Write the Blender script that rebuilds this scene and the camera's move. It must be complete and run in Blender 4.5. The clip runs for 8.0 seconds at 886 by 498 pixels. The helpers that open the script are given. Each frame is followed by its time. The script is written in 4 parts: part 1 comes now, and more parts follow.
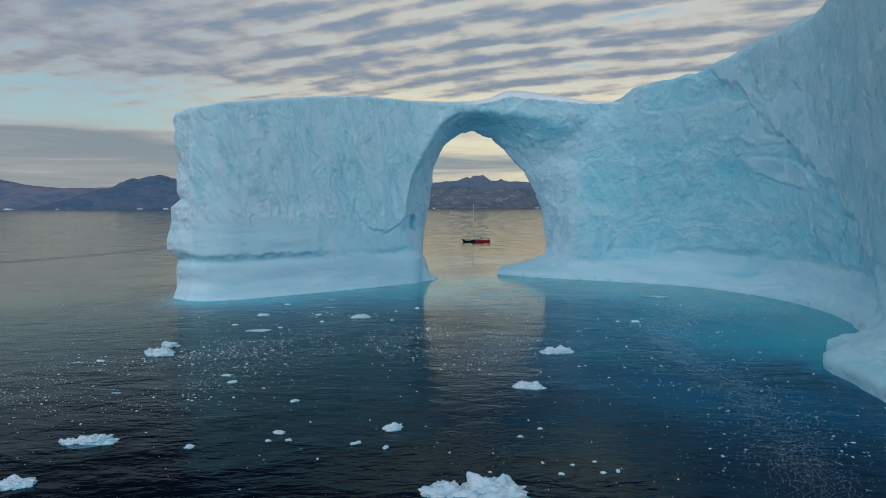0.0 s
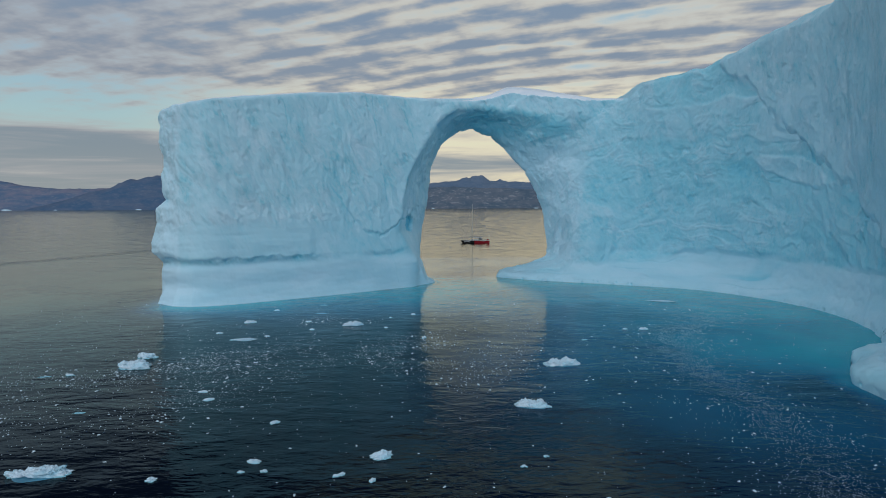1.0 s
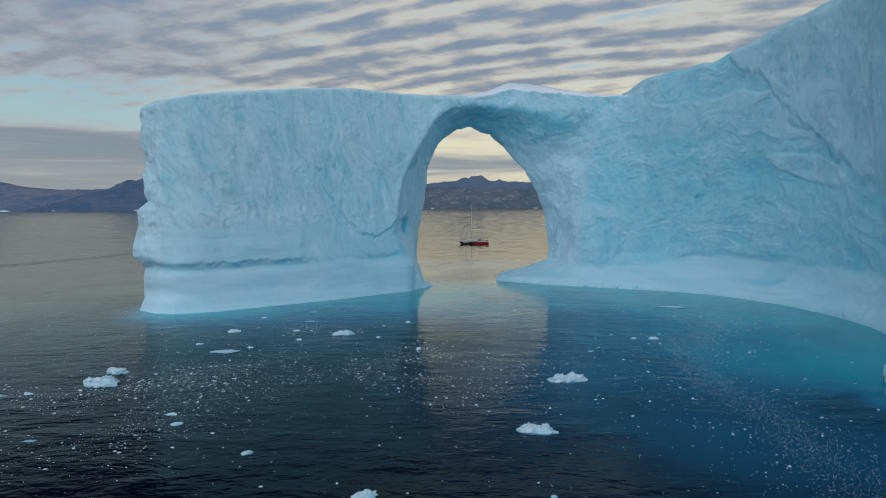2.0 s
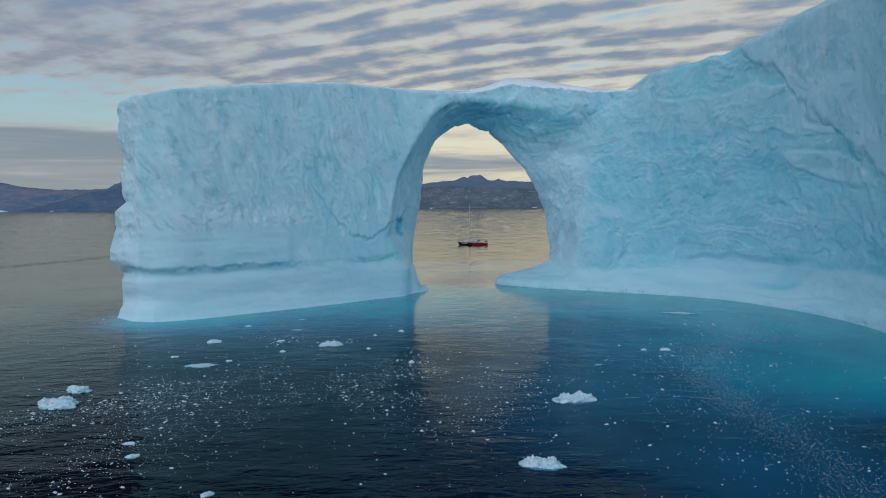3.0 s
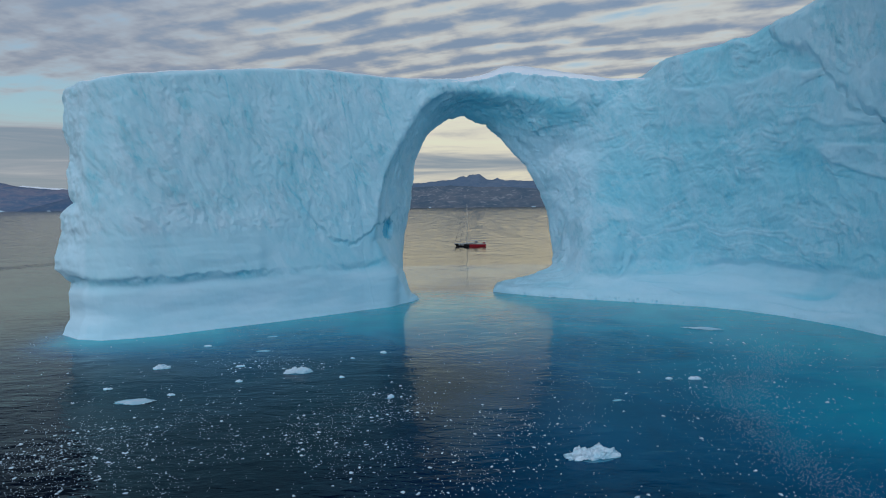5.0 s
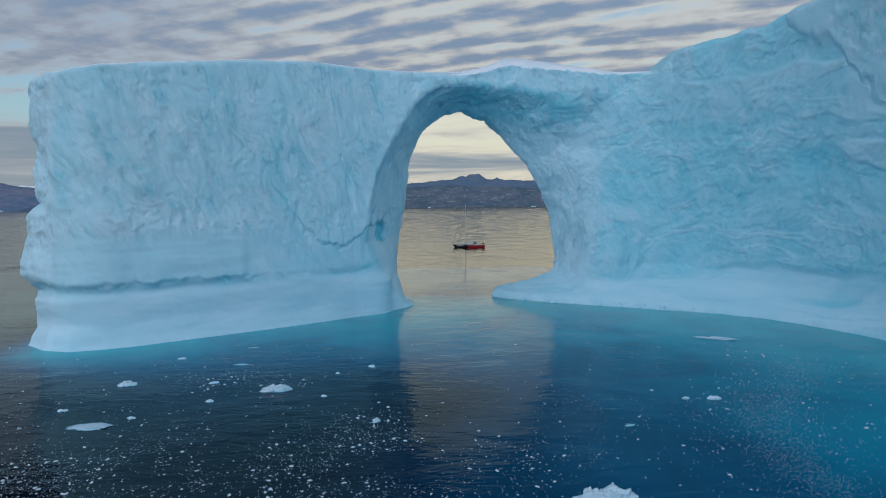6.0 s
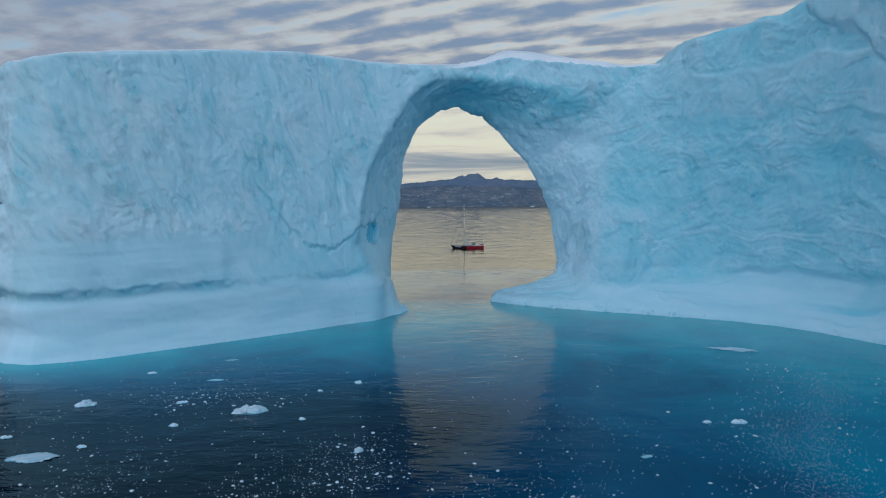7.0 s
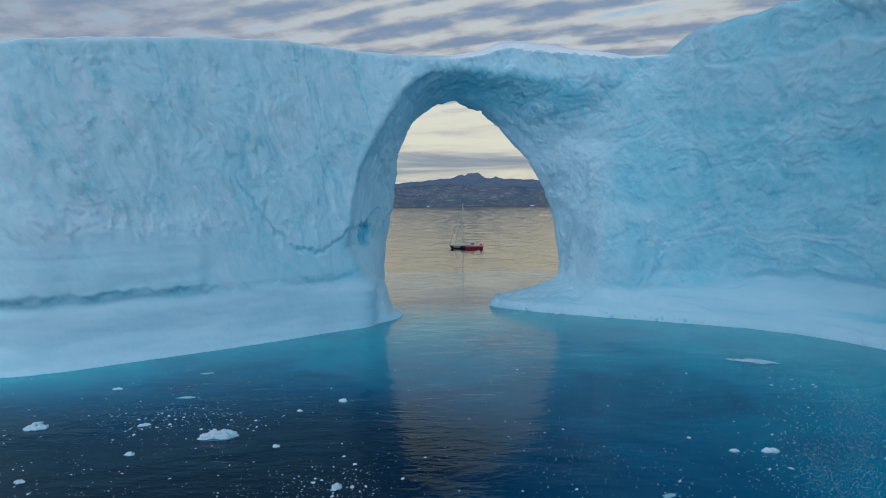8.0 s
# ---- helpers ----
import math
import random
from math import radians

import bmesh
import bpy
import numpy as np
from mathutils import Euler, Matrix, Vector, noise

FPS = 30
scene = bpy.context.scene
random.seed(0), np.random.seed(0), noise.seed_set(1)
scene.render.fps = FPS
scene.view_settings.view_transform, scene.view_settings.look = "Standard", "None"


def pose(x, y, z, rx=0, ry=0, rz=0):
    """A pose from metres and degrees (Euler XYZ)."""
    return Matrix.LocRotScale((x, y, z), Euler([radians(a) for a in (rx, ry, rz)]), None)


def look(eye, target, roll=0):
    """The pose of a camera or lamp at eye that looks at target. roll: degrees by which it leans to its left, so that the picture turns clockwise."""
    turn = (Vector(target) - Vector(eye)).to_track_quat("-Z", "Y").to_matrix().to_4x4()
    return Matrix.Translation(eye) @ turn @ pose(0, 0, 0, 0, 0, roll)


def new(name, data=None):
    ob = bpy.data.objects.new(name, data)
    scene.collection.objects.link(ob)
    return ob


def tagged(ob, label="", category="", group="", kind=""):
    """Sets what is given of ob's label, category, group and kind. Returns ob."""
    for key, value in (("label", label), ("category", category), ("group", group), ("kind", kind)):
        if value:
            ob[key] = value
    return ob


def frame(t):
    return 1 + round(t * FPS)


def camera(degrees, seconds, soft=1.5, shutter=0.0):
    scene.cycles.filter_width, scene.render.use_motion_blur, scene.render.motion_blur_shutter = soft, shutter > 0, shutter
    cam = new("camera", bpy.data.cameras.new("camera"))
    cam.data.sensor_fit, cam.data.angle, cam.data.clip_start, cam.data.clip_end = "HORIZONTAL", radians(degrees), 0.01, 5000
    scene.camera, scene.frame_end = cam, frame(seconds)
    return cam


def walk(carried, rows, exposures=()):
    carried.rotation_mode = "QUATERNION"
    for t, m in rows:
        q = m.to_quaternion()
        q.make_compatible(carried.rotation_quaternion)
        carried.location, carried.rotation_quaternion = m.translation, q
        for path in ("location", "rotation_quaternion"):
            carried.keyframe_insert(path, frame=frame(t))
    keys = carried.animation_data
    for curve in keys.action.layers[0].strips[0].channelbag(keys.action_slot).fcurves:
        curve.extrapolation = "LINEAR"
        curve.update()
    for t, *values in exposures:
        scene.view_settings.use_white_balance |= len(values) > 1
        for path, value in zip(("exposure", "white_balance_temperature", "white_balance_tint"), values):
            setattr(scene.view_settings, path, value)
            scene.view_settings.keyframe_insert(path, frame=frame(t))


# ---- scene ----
cam = camera(72.2, 8.0, soft=1.0)
METRES, EYE, TILT, LEAN, TURN = 50.5, 18.7, -0.15, 0.0, 0.0
ROWS = [
    (0.0, 0.0, 0.0, 0.0, -0.01, -3.92, 0.18),
    (0.5, 0.0037, 0.0517, 0.001, -0.05, -3.92, 0.23),
    (1.0, 0.0072, 0.1071, 0.0021, -0.09, -3.9, 0.27),
    (1.5, 0.0119, 0.1651, 0.0038, -0.11, -3.88, 0.32),
    (3.0, 0.0286, 0.3522, 0.0101, -0.24, -3.93, 0.45),
    (3.5, 0.0353, 0.4155, 0.0117, -0.27, -3.96, 0.47),
    (4.0, 0.0416, 0.4794, 0.0127, -0.3, -3.97, 0.5),
    (4.5, 0.049, 0.5437, 0.0138, -0.32, -3.98, 0.52),
    (6.0, 0.0714, 0.7378, 0.0181, -0.38, -4.02, 0.54),
    (6.5, 0.0786, 0.8028, 0.0189, -0.41, -4.03, 0.54),
    (7.0, 0.085, 0.8676, 0.0197, -0.44, -4.05, 0.52),
    (7.5, 0.0921, 0.9332, 0.0193, -0.46, -4.07, 0.52),
    (8.0, 0.0982, 0.9948, 0.0202, -0.47, -4.12, 0.52),
]
walk(cam, [(t, pose(0, 0, EYE, TILT, LEAN, TURN) @ pose(METRES * x, METRES * y, METRES * z, 90 + pitch, roll, yaw)) for t, x, y, z, yaw, pitch, roll in ROWS], exposures=[(0, 0.0, 6290, 10), (8, 0.0, 5740, 10)])

# ---- world and sun ----
def make_world():
    w = bpy.data.worlds.new("dusk_sky")
    scene.world = w
    w.use_nodes = True
    nt = w.node_tree
    nt.nodes.clear()
    N = Nodes(nt)
    geo = N("ShaderNodeTexCoord")
    sep = N("ShaderNodeSeparateXYZ", Vector=geo.outputs["Generated"])
    up = N.math("MAXIMUM", sep.outputs["Z"], 0.0)
    den = N.math("ADD", up, 0.085)
    px = N.math("DIVIDE", sep.outputs["X"], den)
    py = N.math("DIVIDE", sep.outputs["Y"], den)
    plane = N("ShaderNodeCombineXYZ", X=px, Y=py).outputs[0]
    # clear sky behind the clouds
    sky = N("ShaderNodeTexSky")
    sky.sky_type, sky.sun_disc = "NISHITA", False
    sky.sun_elevation, sky.sun_rotation = radians(SUN_UP), radians(SUN_ROT)
    sky.air_density, sky.dust_density, sky.ozone_density = 1.0, 1.0, 3.0
    side = N.mapr(sep.outputs["X"], -0.50, -0.06)
    west = N.ramp(up, [(0.0, (0.50, 0.48, 0.40)), (0.06, (0.50, 0.56, 0.50)), (0.13, (0.42, 0.58, 0.58)), (0.2, (0.36, 0.52, 0.61)), (0.315, (0.24, 0.44, 0.62)), (1.0, (0.22, 0.38, 0.52))])
    # above 0.32 an unseen golden sky is added for the arch's reflection
    east = N.ramp(up, [(0.0, (0.76, 0.66, 0.43)), (0.05, (0.86, 0.78, 0.51)), (0.12, (0.84, 0.78, 0.55)), (0.17, (0.82, 0.77, 0.56)), (0.21, (0.46, 0.57, 0.60)), (0.25, (0.40, 0.54, 0.61)), (0.315, (0.44, 0.54, 0.57)), (0.38, (0.60, 0.64, 0.44)), (1.0, (0.5, 0.55, 0.42))])
    clear = N.mix(0.15, N.mix(side, west, east), N.scale(sky.outputs[0], 0.12))
    # rows of stratocumulus lying across the view
    rot = N("ShaderNodeMapping", Vector=plane)
    rot.vector_type = "TEXTURE"
    rot.inputs["Rotation"].default_value = (0, 0, radians(-24))
    rot.inputs["Scale"].default_value = (3.2, 1.0, 1.0)
    bend = N.noise(plane, 0.22, 3, 0.5)
    shifted = N("ShaderNodeVectorMath", Vector=rot.outputs[0])
    shifted.operation = "ADD"
    N.link(N("ShaderNodeCombineXYZ", Y=N.math("MULTIPLY", bend, 0.7)).outputs[0], shifted.inputs[1])
    rows = N.noise(shifted.outputs[0], 6.5, 3, 0.45, 0.1)
    billow = N("ShaderNodeTexWave", Vector=shifted.outputs[0], Scale=1.2, Distortion=5.0, Detail=3.0, Detail_Scale=1.6)
    billow.bands_direction = "Y"
    fluff = N.noise(plane, 4.6, 4, 0.55, 0.1)
    clumps = N.noise(plane, 0.55, 4, 0.55, 0.4)
    wisps = N.noise(shifted.outputs[0], 13.0, 5, 0.6, 0.1)
    cover_w = N.ramp(up, [(0.0, 0.60), (0.05, 0.70), (0.105, 0.70), (0.115, 0.50), (0.135, 0.45), (0.17, 0.50), (0.195, 0.66), (0.25, 0.68), (0.34, 0.66), (1.0, 0.6)])
    cover_e = N.ramp(up, [(0.0, 0.50), (0.045, 0.58), (0.06, 0.70), (0.078, 0.64), (0.095, 0.48), (0.12, 0.52), (0.165, 0.54), (0.20, 0.66), (0.32, 0.62), (0.38, 0.40), (1.0, 0.40)])
    cover = N.mix(side, cover_w, cover_e)
    v = N.math("ADD", N.math("MULTIPLY", rows, N.mapr(side, 0.0, 1.0, 0.30, 0.44)), N.math("ADD", N.math("MULTIPLY", clumps, 0.26), N.math("MULTIPLY", fluff, N.mapr(side, 0.0, 1.0, 0.54, 0.46))))
    v = N.math("ADD", N.math("ADD", v, N.math("MULTIPLY", wisps, 0.10)), N.math("SUBTRACT", cover, 1.24))
    low = N("ShaderNodeCombineXYZ", X=N.math("MULTIPLY", sep.outputs["X"], 2.2), Y=N.math("MULTIPLY", up, 24.0)).outputs[0]
    layers = N.noise(low, 1.7, 5, 0.6, 0.5)
    v_low = N.math("ADD", N.math("MULTIPLY", N.math("SUBTRACT", layers, 0.5), 0.8), N.math("SUBTRACT", cover, 0.61))
    high = N.mapr(up, 0.11, 0.16)
    v = N.math("ADD", N.math("MULTIPLY", v, high), N.math("MULTIPLY", v_low, N.math("SUBTRACT", 1.0, high)))
    v = N.math("ADD", v, N.math("MULTIPLY", N.math("SUBTRACT", billow.outputs["Fac"], 0.5), N.math("MULTIPLY", high, N.mapr(side, 0.0, 1.0, 0.05, 0.12))))
    mask = N.mapr(v, -0.23, 0.05)
    thick = N.mapr(v, -0.14, 0.15)
    warm = N.mix(side, (0.44, 0.42, 0.41), (0.74, 0.65, 0.50))
    dark = N.ramp(up, [(0.0, (0.32, 0.34, 0.33)), (0.09, (0.24, 0.29, 0.32)), (0.2, (0.235, 0.285, 0.35)), (0.315, (0.215, 0.29, 0.385))])
    cloud = N.mix(thick, warm, dark)
    col = N.mix(mask, clear, cloud)
    # unseen sky overhead, darkened for the water's reflections, reaching lower in the west
    deck = N.mapr(up, N.mapr(side, 0.0, 1.0, 0.315, 0.40), N.mapr(side, 0.0, 1.0, 0.38, 0.50))
    col = N.mix(deck, col, (0.016, 0.034, 0.060))
    # unseen sky behind the view, towards the sun, brightened to fill the ice
    aside = N.math("ADD", N.math("MULTIPLY", sep.outputs["X"], 0.12), N.math("MULTIPLY", sep.outputs["Y"], 0.9))
    glow = N.mapr(aside, 0.54, -0.45)
    col = N.mix(glow, col, (0.60, 0.69, 0.77))
    bg = N("ShaderNodeBackground", Color=col, Strength=SKY)
    N.link(bg.outputs[0], N("ShaderNodeOutputWorld").inputs["Surface"])


class Nodes:
    """Short ways to add nodes to a tree; a call sets inputs by name."""

    def __init__(self, tree):
        self.tree = tree

    def link(self, a, b):
        self.tree.links.new(a, b)

    def put(self, socket, value):
        if isinstance(value, bpy.types.NodeSocket):
            self.link(value, socket)
        elif isinstance(value, tuple) and len(value) == 3 and socket.type == "RGBA":
            socket.default_value = (*value, 1)
        else:
            socket.default_value = value

    def __call__(self, kind, **inputs):
        n = self.tree.nodes.new(kind)
        for k, v in inputs.items():
            self.put(n.inputs[k.replace("_", " ")], v)
        return n

    def math(self, op, a, b=0.0):
        n = self.tree.nodes.new("ShaderNodeMath")
        n.operation = op
        self.put(n.inputs[0], a)
        self.put(n.inputs[1], b)
        return n.outputs[0]

    def mix(self, f, a, b):
        n = self.tree.nodes.new("ShaderNodeMix")
        n.data_type = "RGBA"
        self.put(n.inputs[0], f)
        self.put(n.inputs[6], a)
        self.put(n.inputs[7], b)
        return n.outputs[2]

    def scale(self, colour, k):
        n = self.tree.nodes.new("ShaderNodeVectorMath")
        n.operation = "SCALE"
        self.put(n.inputs[0], colour)
        self.put(n.inputs["Scale"], k)
        return n.outputs[0]

    def mapr(self, v, a, b, c=0.0, d=1.0):
        n = self.tree.nodes.new("ShaderNodeMapRange")
        n.interpolation_type = "SMOOTHSTEP"
        for i, x in enumerate((v, a, b, c, d)):
            self.put(n.inputs[i], x)
        return n.outputs[0]

    def ramp(self, v, stops):
        n = self.tree.nodes.new("ShaderNodeValToRGB")
        els = n.color_ramp.elements
        while len(els) < len(stops):
            els.new(0.5)
        for e, (p, c) in zip(els, stops):
            e.position = p
            e.color = (c, c, c, 1) if isinstance(c, float) else (*c, 1)
        self.put(n.inputs[0], v)
        return n.outputs[0]

    def noise(self, vec, size, detail=4.0, rough=0.5, warp=0.0):
        n = self("ShaderNodeTexNoise", Vector=vec, Scale=size, Detail=detail, Roughness=rough, Distortion=warp)
        return n.outputs["Fac"]


SUN_UP, SUN_ROT, SKY = 6.0, 199.0, 1.0
make_world()
sun = new("sun", bpy.data.lights.new("sun", "SUN"))
sun.data.energy, sun.data.angle, sun.data.color = 0.60, radians(90), (1.0, 0.96, 0.92)
a, e = radians(SUN_ROT), radians(6)
sun.matrix_world = look((0, 0, 0), (-math.sin(a) * math.cos(e), -math.cos(a) * math.cos(e), -math.sin(e)))


# ---- materials ----
def material(name, build):
    m = bpy.data.materials.new(name)
    m.use_nodes = True
    m.node_tree.nodes.clear()
    N = Nodes(m.node_tree)
    shader = build(N)
    N.link(shader.outputs[0], N("ShaderNodeOutputMaterial").inputs["Surface"])
    return m


def plain(name, colour, rough=0.5, metal=0.0):
    def build(N):
        at = N("ShaderNodeTexCoord").outputs["Object"]
        n = N.noise(at, 3.0, 4, 0.6)
        c = N.mix(n, tuple(x * 0.8 for x in colour), tuple(min(1, x * 1.15) for x in colour))
        return N("ShaderNodeBsdfPrincipled", Base_Color=c, Roughness=rough, Metallic=metal)
    return material(name, build)


def ice_build(N):
    """Glacier ice: white where weathered, bluer where denser; the share of blue, set for each spot, also carries
    painted light.
    """
    at = N("ShaderNodeTexCoord").outputs["Object"]
    blueness = N("ShaderNodeAttribute")
    blueness.attribute_name = "blue_share"
    lie = N("ShaderNodeMapping", Vector=at)
    lie.vector_type = "TEXTURE"
    lie.inputs["Rotation"].default_value = (0, radians(-32), 0)
    lie.inputs["Scale"].default_value = (1.0, 1.0, 2.6)
    big = N.noise(at, 0.11, 5, 0.6, 0.8)
    mid = N.noise(lie.outputs[0], 0.55, 9, 0.70, 0.0)
    fine = N.noise(lie.outputs[0], 2.4, 8, 0.72, 0.0)
    rough = N("ShaderNodeAttribute")
    rough.attribute_name = "broken"
    k = N.math("MULTIPLY", rough.outputs["Fac"], N.mapr(N.noise(at, 0.16, 4, 0.6, 0.6), 0.38, 0.62, 0.30, 1.0))
    # flat chips, each with its own tilt and share of blue
    bent = N("ShaderNodeVectorMath", Vector=lie.outputs[0])
    bent.operation = "ADD"
    N.link(N.scale(N("ShaderNodeTexNoise", Vector=lie.outputs[0], Scale=0.9, Detail=4.0, Roughness=0.6).outputs["Color"], 1.3), bent.inputs[1])
    chip, shade = [], []
    for size in (0.55, 1.5):
        cell = N("ShaderNodeTexVoronoi", Vector=bent.outputs[0], Scale=size)
        off = N("ShaderNodeVectorMath", Vector=bent.outputs[0])
        off.operation = "SUBTRACT"
        N.link(cell.outputs["Position"], off.inputs[1])
        lean = N("ShaderNodeVectorMath", Vector=cell.outputs["Color"])
        lean.operation = "SUBTRACT"
        lean.inputs[1].default_value = (0.5, 0.5, 0.5)
        dot = N("ShaderNodeVectorMath", Vector=off.outputs[0])
        dot.operation = "DOT_PRODUCT"
        N.link(lean.outputs[0], dot.inputs[1])
        chip.append(dot.outputs["Value"])
        shade.append(N("ShaderNodeSeparateXYZ", Vector=lean.outputs[0]).outputs["X"])
    flecks = N.math("MULTIPLY", N.mapr(fine, 0.55, 0.63), N.mapr(mid, 0.47, 0.58))
    blot = N.mapr(N.noise(lie.outputs[0], 0.34, 7, 0.66, 0.5), 0.42, 0.60)
    spots = N.mapr(N.noise(lie.outputs[0], 1.3, 6, 0.68, 0.3), 0.44, 0.62)
    f = N.math("ADD", N.math("MULTIPLY", N.math("SUBTRACT", big, 0.5), 0.26), N.math("MULTIPLY", N.math("SUBTRACT", mid, 0.5), 0.30))
    f = N.math("ADD", f, N.math("ADD", N.math("MULTIPLY", N.math("SUBTRACT", blot, 0.5), 0.20), N.math("MULTIPLY", N.math("SUBTRACT", spots, 0.5), 0.16)))
    f = N.math("ADD", f, N.math("MULTIPLY", N.math("SUBTRACT", fine, 0.5), 0.30))
    f = N.math("ADD", f, N.math("ADD", N.math("MULTIPLY", shade[0], 0.10), N.math("MULTIPLY", shade[1], 0.10)))
    f = N.math("MULTIPLY", N.math("ADD", f, N.math("MULTIPLY", flecks, 0.10)), k)
    f = N.math("ADD", blueness.outputs["Fac"], f)
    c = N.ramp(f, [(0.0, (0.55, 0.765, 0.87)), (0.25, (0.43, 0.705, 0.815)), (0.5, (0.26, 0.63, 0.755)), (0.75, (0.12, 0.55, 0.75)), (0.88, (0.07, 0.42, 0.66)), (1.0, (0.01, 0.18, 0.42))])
    h = N.math("SUBTRACT", N.math("ADD", N.math("MULTIPLY", mid, 0.42), N.math("ADD", N.math("MULTIPLY", fine, 0.40), N.math("ADD", N.math("MULTIPLY", chip[0], 0.8), N.math("MULTIPLY", chip[1], 0.8)))), N.math("MULTIPLY", flecks, 0.12))
    b = N("ShaderNodeBump", Height=h, Strength=N.math("ADD", N.math("MULTIPLY", k, 0.50), 0.04), Distance=1.0)
    return N("ShaderNodeBsdfPrincipled", Base_Color=c, Roughness=0.6, Normal=b.outputs[0])


def floe_build(N):
    at = N("ShaderNodeTexCoord").outputs["Object"]
    a = N.noise(at, 1.2, 5, 0.6)
    fine = N.noise(at, 7.0, 5, 0.7)
    up = N("ShaderNodeSeparateXYZ", Vector=at).outputs["Z"]
    c = N.mix(N.mapr(a, 0.42, 0.68), (0.66, 0.80, 0.90), (0.46, 0.72, 0.85))
    c = N.mix(N.mapr(up, 0.10, 0.02), c, (0.30, 0.64, 0.76))
    b = N("ShaderNodeBump", Height=N.math("ADD", a, N.math("MULTIPLY", fine, 0.5)), Strength=0.7, Distance=0.2)
    return N("ShaderNodeBsdfPrincipled", Base_Color=c, Roughness=0.5, Normal=b.outputs[0])


M_ICE = material("glacier_ice", ice_build)
M_FLOE = material("floating_ice", floe_build)


def snow_build(N):
    at = N("ShaderNodeTexCoord").outputs["Object"]
    a, fine = N.noise(at, 0.2, 5, 0.6, 0.4), N.noise(at, 2.5, 6, 0.65)
    c = N.mix(N.mapr(a, 0.4, 0.7), (0.88, 0.89, 0.93), (0.76, 0.83, 0.91))
    b = N("ShaderNodeBump", Height=N.math("ADD", a, N.math("MULTIPLY", fine, 0.15)), Strength=0.3, Distance=0.6)
    return N("ShaderNodeBsdfPrincipled", Base_Color=c, Roughness=0.7, Normal=b.outputs[0])


M_SNOW = material("snow", snow_build)
M_SHELF = plain("wet_blue_ice", (0.05, 0.22, 0.33), 0.25)


def water_build(N):
    at = N("ShaderNodeTexCoord").outputs["Object"]
    m = N("ShaderNodeMapping", Vector=at)
    m.inputs["Scale"].default_value = (0.45, 1.0, 1.0)
    # turquoise light from submerged ice is painted into the opaque water's colour
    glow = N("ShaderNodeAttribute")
    glow.attribute_name = "ice_glow"
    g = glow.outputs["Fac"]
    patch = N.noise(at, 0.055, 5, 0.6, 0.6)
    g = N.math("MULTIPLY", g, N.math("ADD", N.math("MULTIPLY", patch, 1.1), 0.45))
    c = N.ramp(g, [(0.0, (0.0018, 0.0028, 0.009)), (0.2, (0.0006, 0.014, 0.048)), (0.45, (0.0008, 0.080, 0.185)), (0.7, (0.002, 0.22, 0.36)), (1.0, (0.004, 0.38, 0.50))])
    far = N("ShaderNodeAttribute")
    far.attribute_name = "open_water"
    calm = N("ShaderNodeAttribute")
    calm.attribute_name = "ruffled"
    # wind ripples of about 4, 1.5 and 0.5 m on a low swell; the far ones are shaped in the mesh
    away = far.outputs["Fac"]
    near = N.math("SUBTRACT", 1.0, N.math("MULTIPLY", away, 0.55))
    tilt = N("ShaderNodeMapping", Vector=at)
    tilt.inputs["Rotation"].default_value = (0, 0, radians(9))
    tilt.inputs["Scale"].default_value = (0.48, 1.0, 1.0)
    w1 = N.noise(tilt.outputs[0], 0.30, 3, 0.5, 0.4)
    w2 = N.noise(tilt.outputs[0], 0.85, 3, 0.5, 0.5)
    w3 = N.noise(m.outputs[0], 2.4, 3, 0.5, 0.3)
    gusts = N.mapr(N.noise(at, 0.045, 3, 0.55, 0.5), 0.35, 0.65, 0.55, 1.25)
    small = N.math("ADD", N.math("MULTIPLY", w2, 0.13), N.math("MULTIPLY", w3, 0.05))
    h = N.math("MULTIPLY", N.math("MULTIPLY", N.math("ADD", N.math("MULTIPLY", w1, 0.26), small), near), gusts)
    h = N.math("ADD", h, N.math("MULTIPLY", N.math("MULTIPLY", w2, calm.outputs["Fac"]), 0.5))
    b = N("ShaderNodeBump", Height=h, Strength=0.5, Distance=1.0)
    rough = N.math("ADD", N.math("MULTIPLY", away, 0.07), 0.02)
    sheen = N("ShaderNodeFresnel", IOR=N.math("ADD", 1.235, N.math("MULTIPLY", away, 0.33)), Normal=b.outputs[0])
    body = N("ShaderNodeBsdfDiffuse", Color=c)
    gloss = N("ShaderNodeBsdfGlossy", Color=N.mix(N.mapr(away, 0.0, 0.7), (0.69, 0.86, 0.87), (0.99, 0.94, 0.84)), Roughness=rough, Normal=b.outputs[0])
    both = N("ShaderNodeMixShader", Fac=sheen.outputs[0])
    N.link(body.outputs[0], both.inputs[1])
    N.link(gloss.outputs[0], both.inputs[2])
    return both


M_WATER = material("sea_water", water_build)


def rock_build(dark, light, snow):
    def build(N):
        at = N("ShaderNodeTexCoord").outputs["Object"]
        m = N("ShaderNodeMapping", Vector=at)
        m.inputs["Scale"].default_value = (0.5, 0.5, 2.0)
        a = N.noise(m.outputs[0], 0.012, 8, 0.65, 0.6)
        b = N.noise(m.outputs[0], 0.035, 7, 0.7, 1.2)
        c = N.mix(N.mapr(a, 0.35, 0.65), dark, light)
        c = N.mix(N.mapr(b, 0.52, 0.62, 0.0, snow), c, (0.27, 0.28, 0.31))
        return N("ShaderNodeBsdfPrincipled", Base_Color=c, Roughness=0.95, Specular_IOR_Level=0.1)
    return build


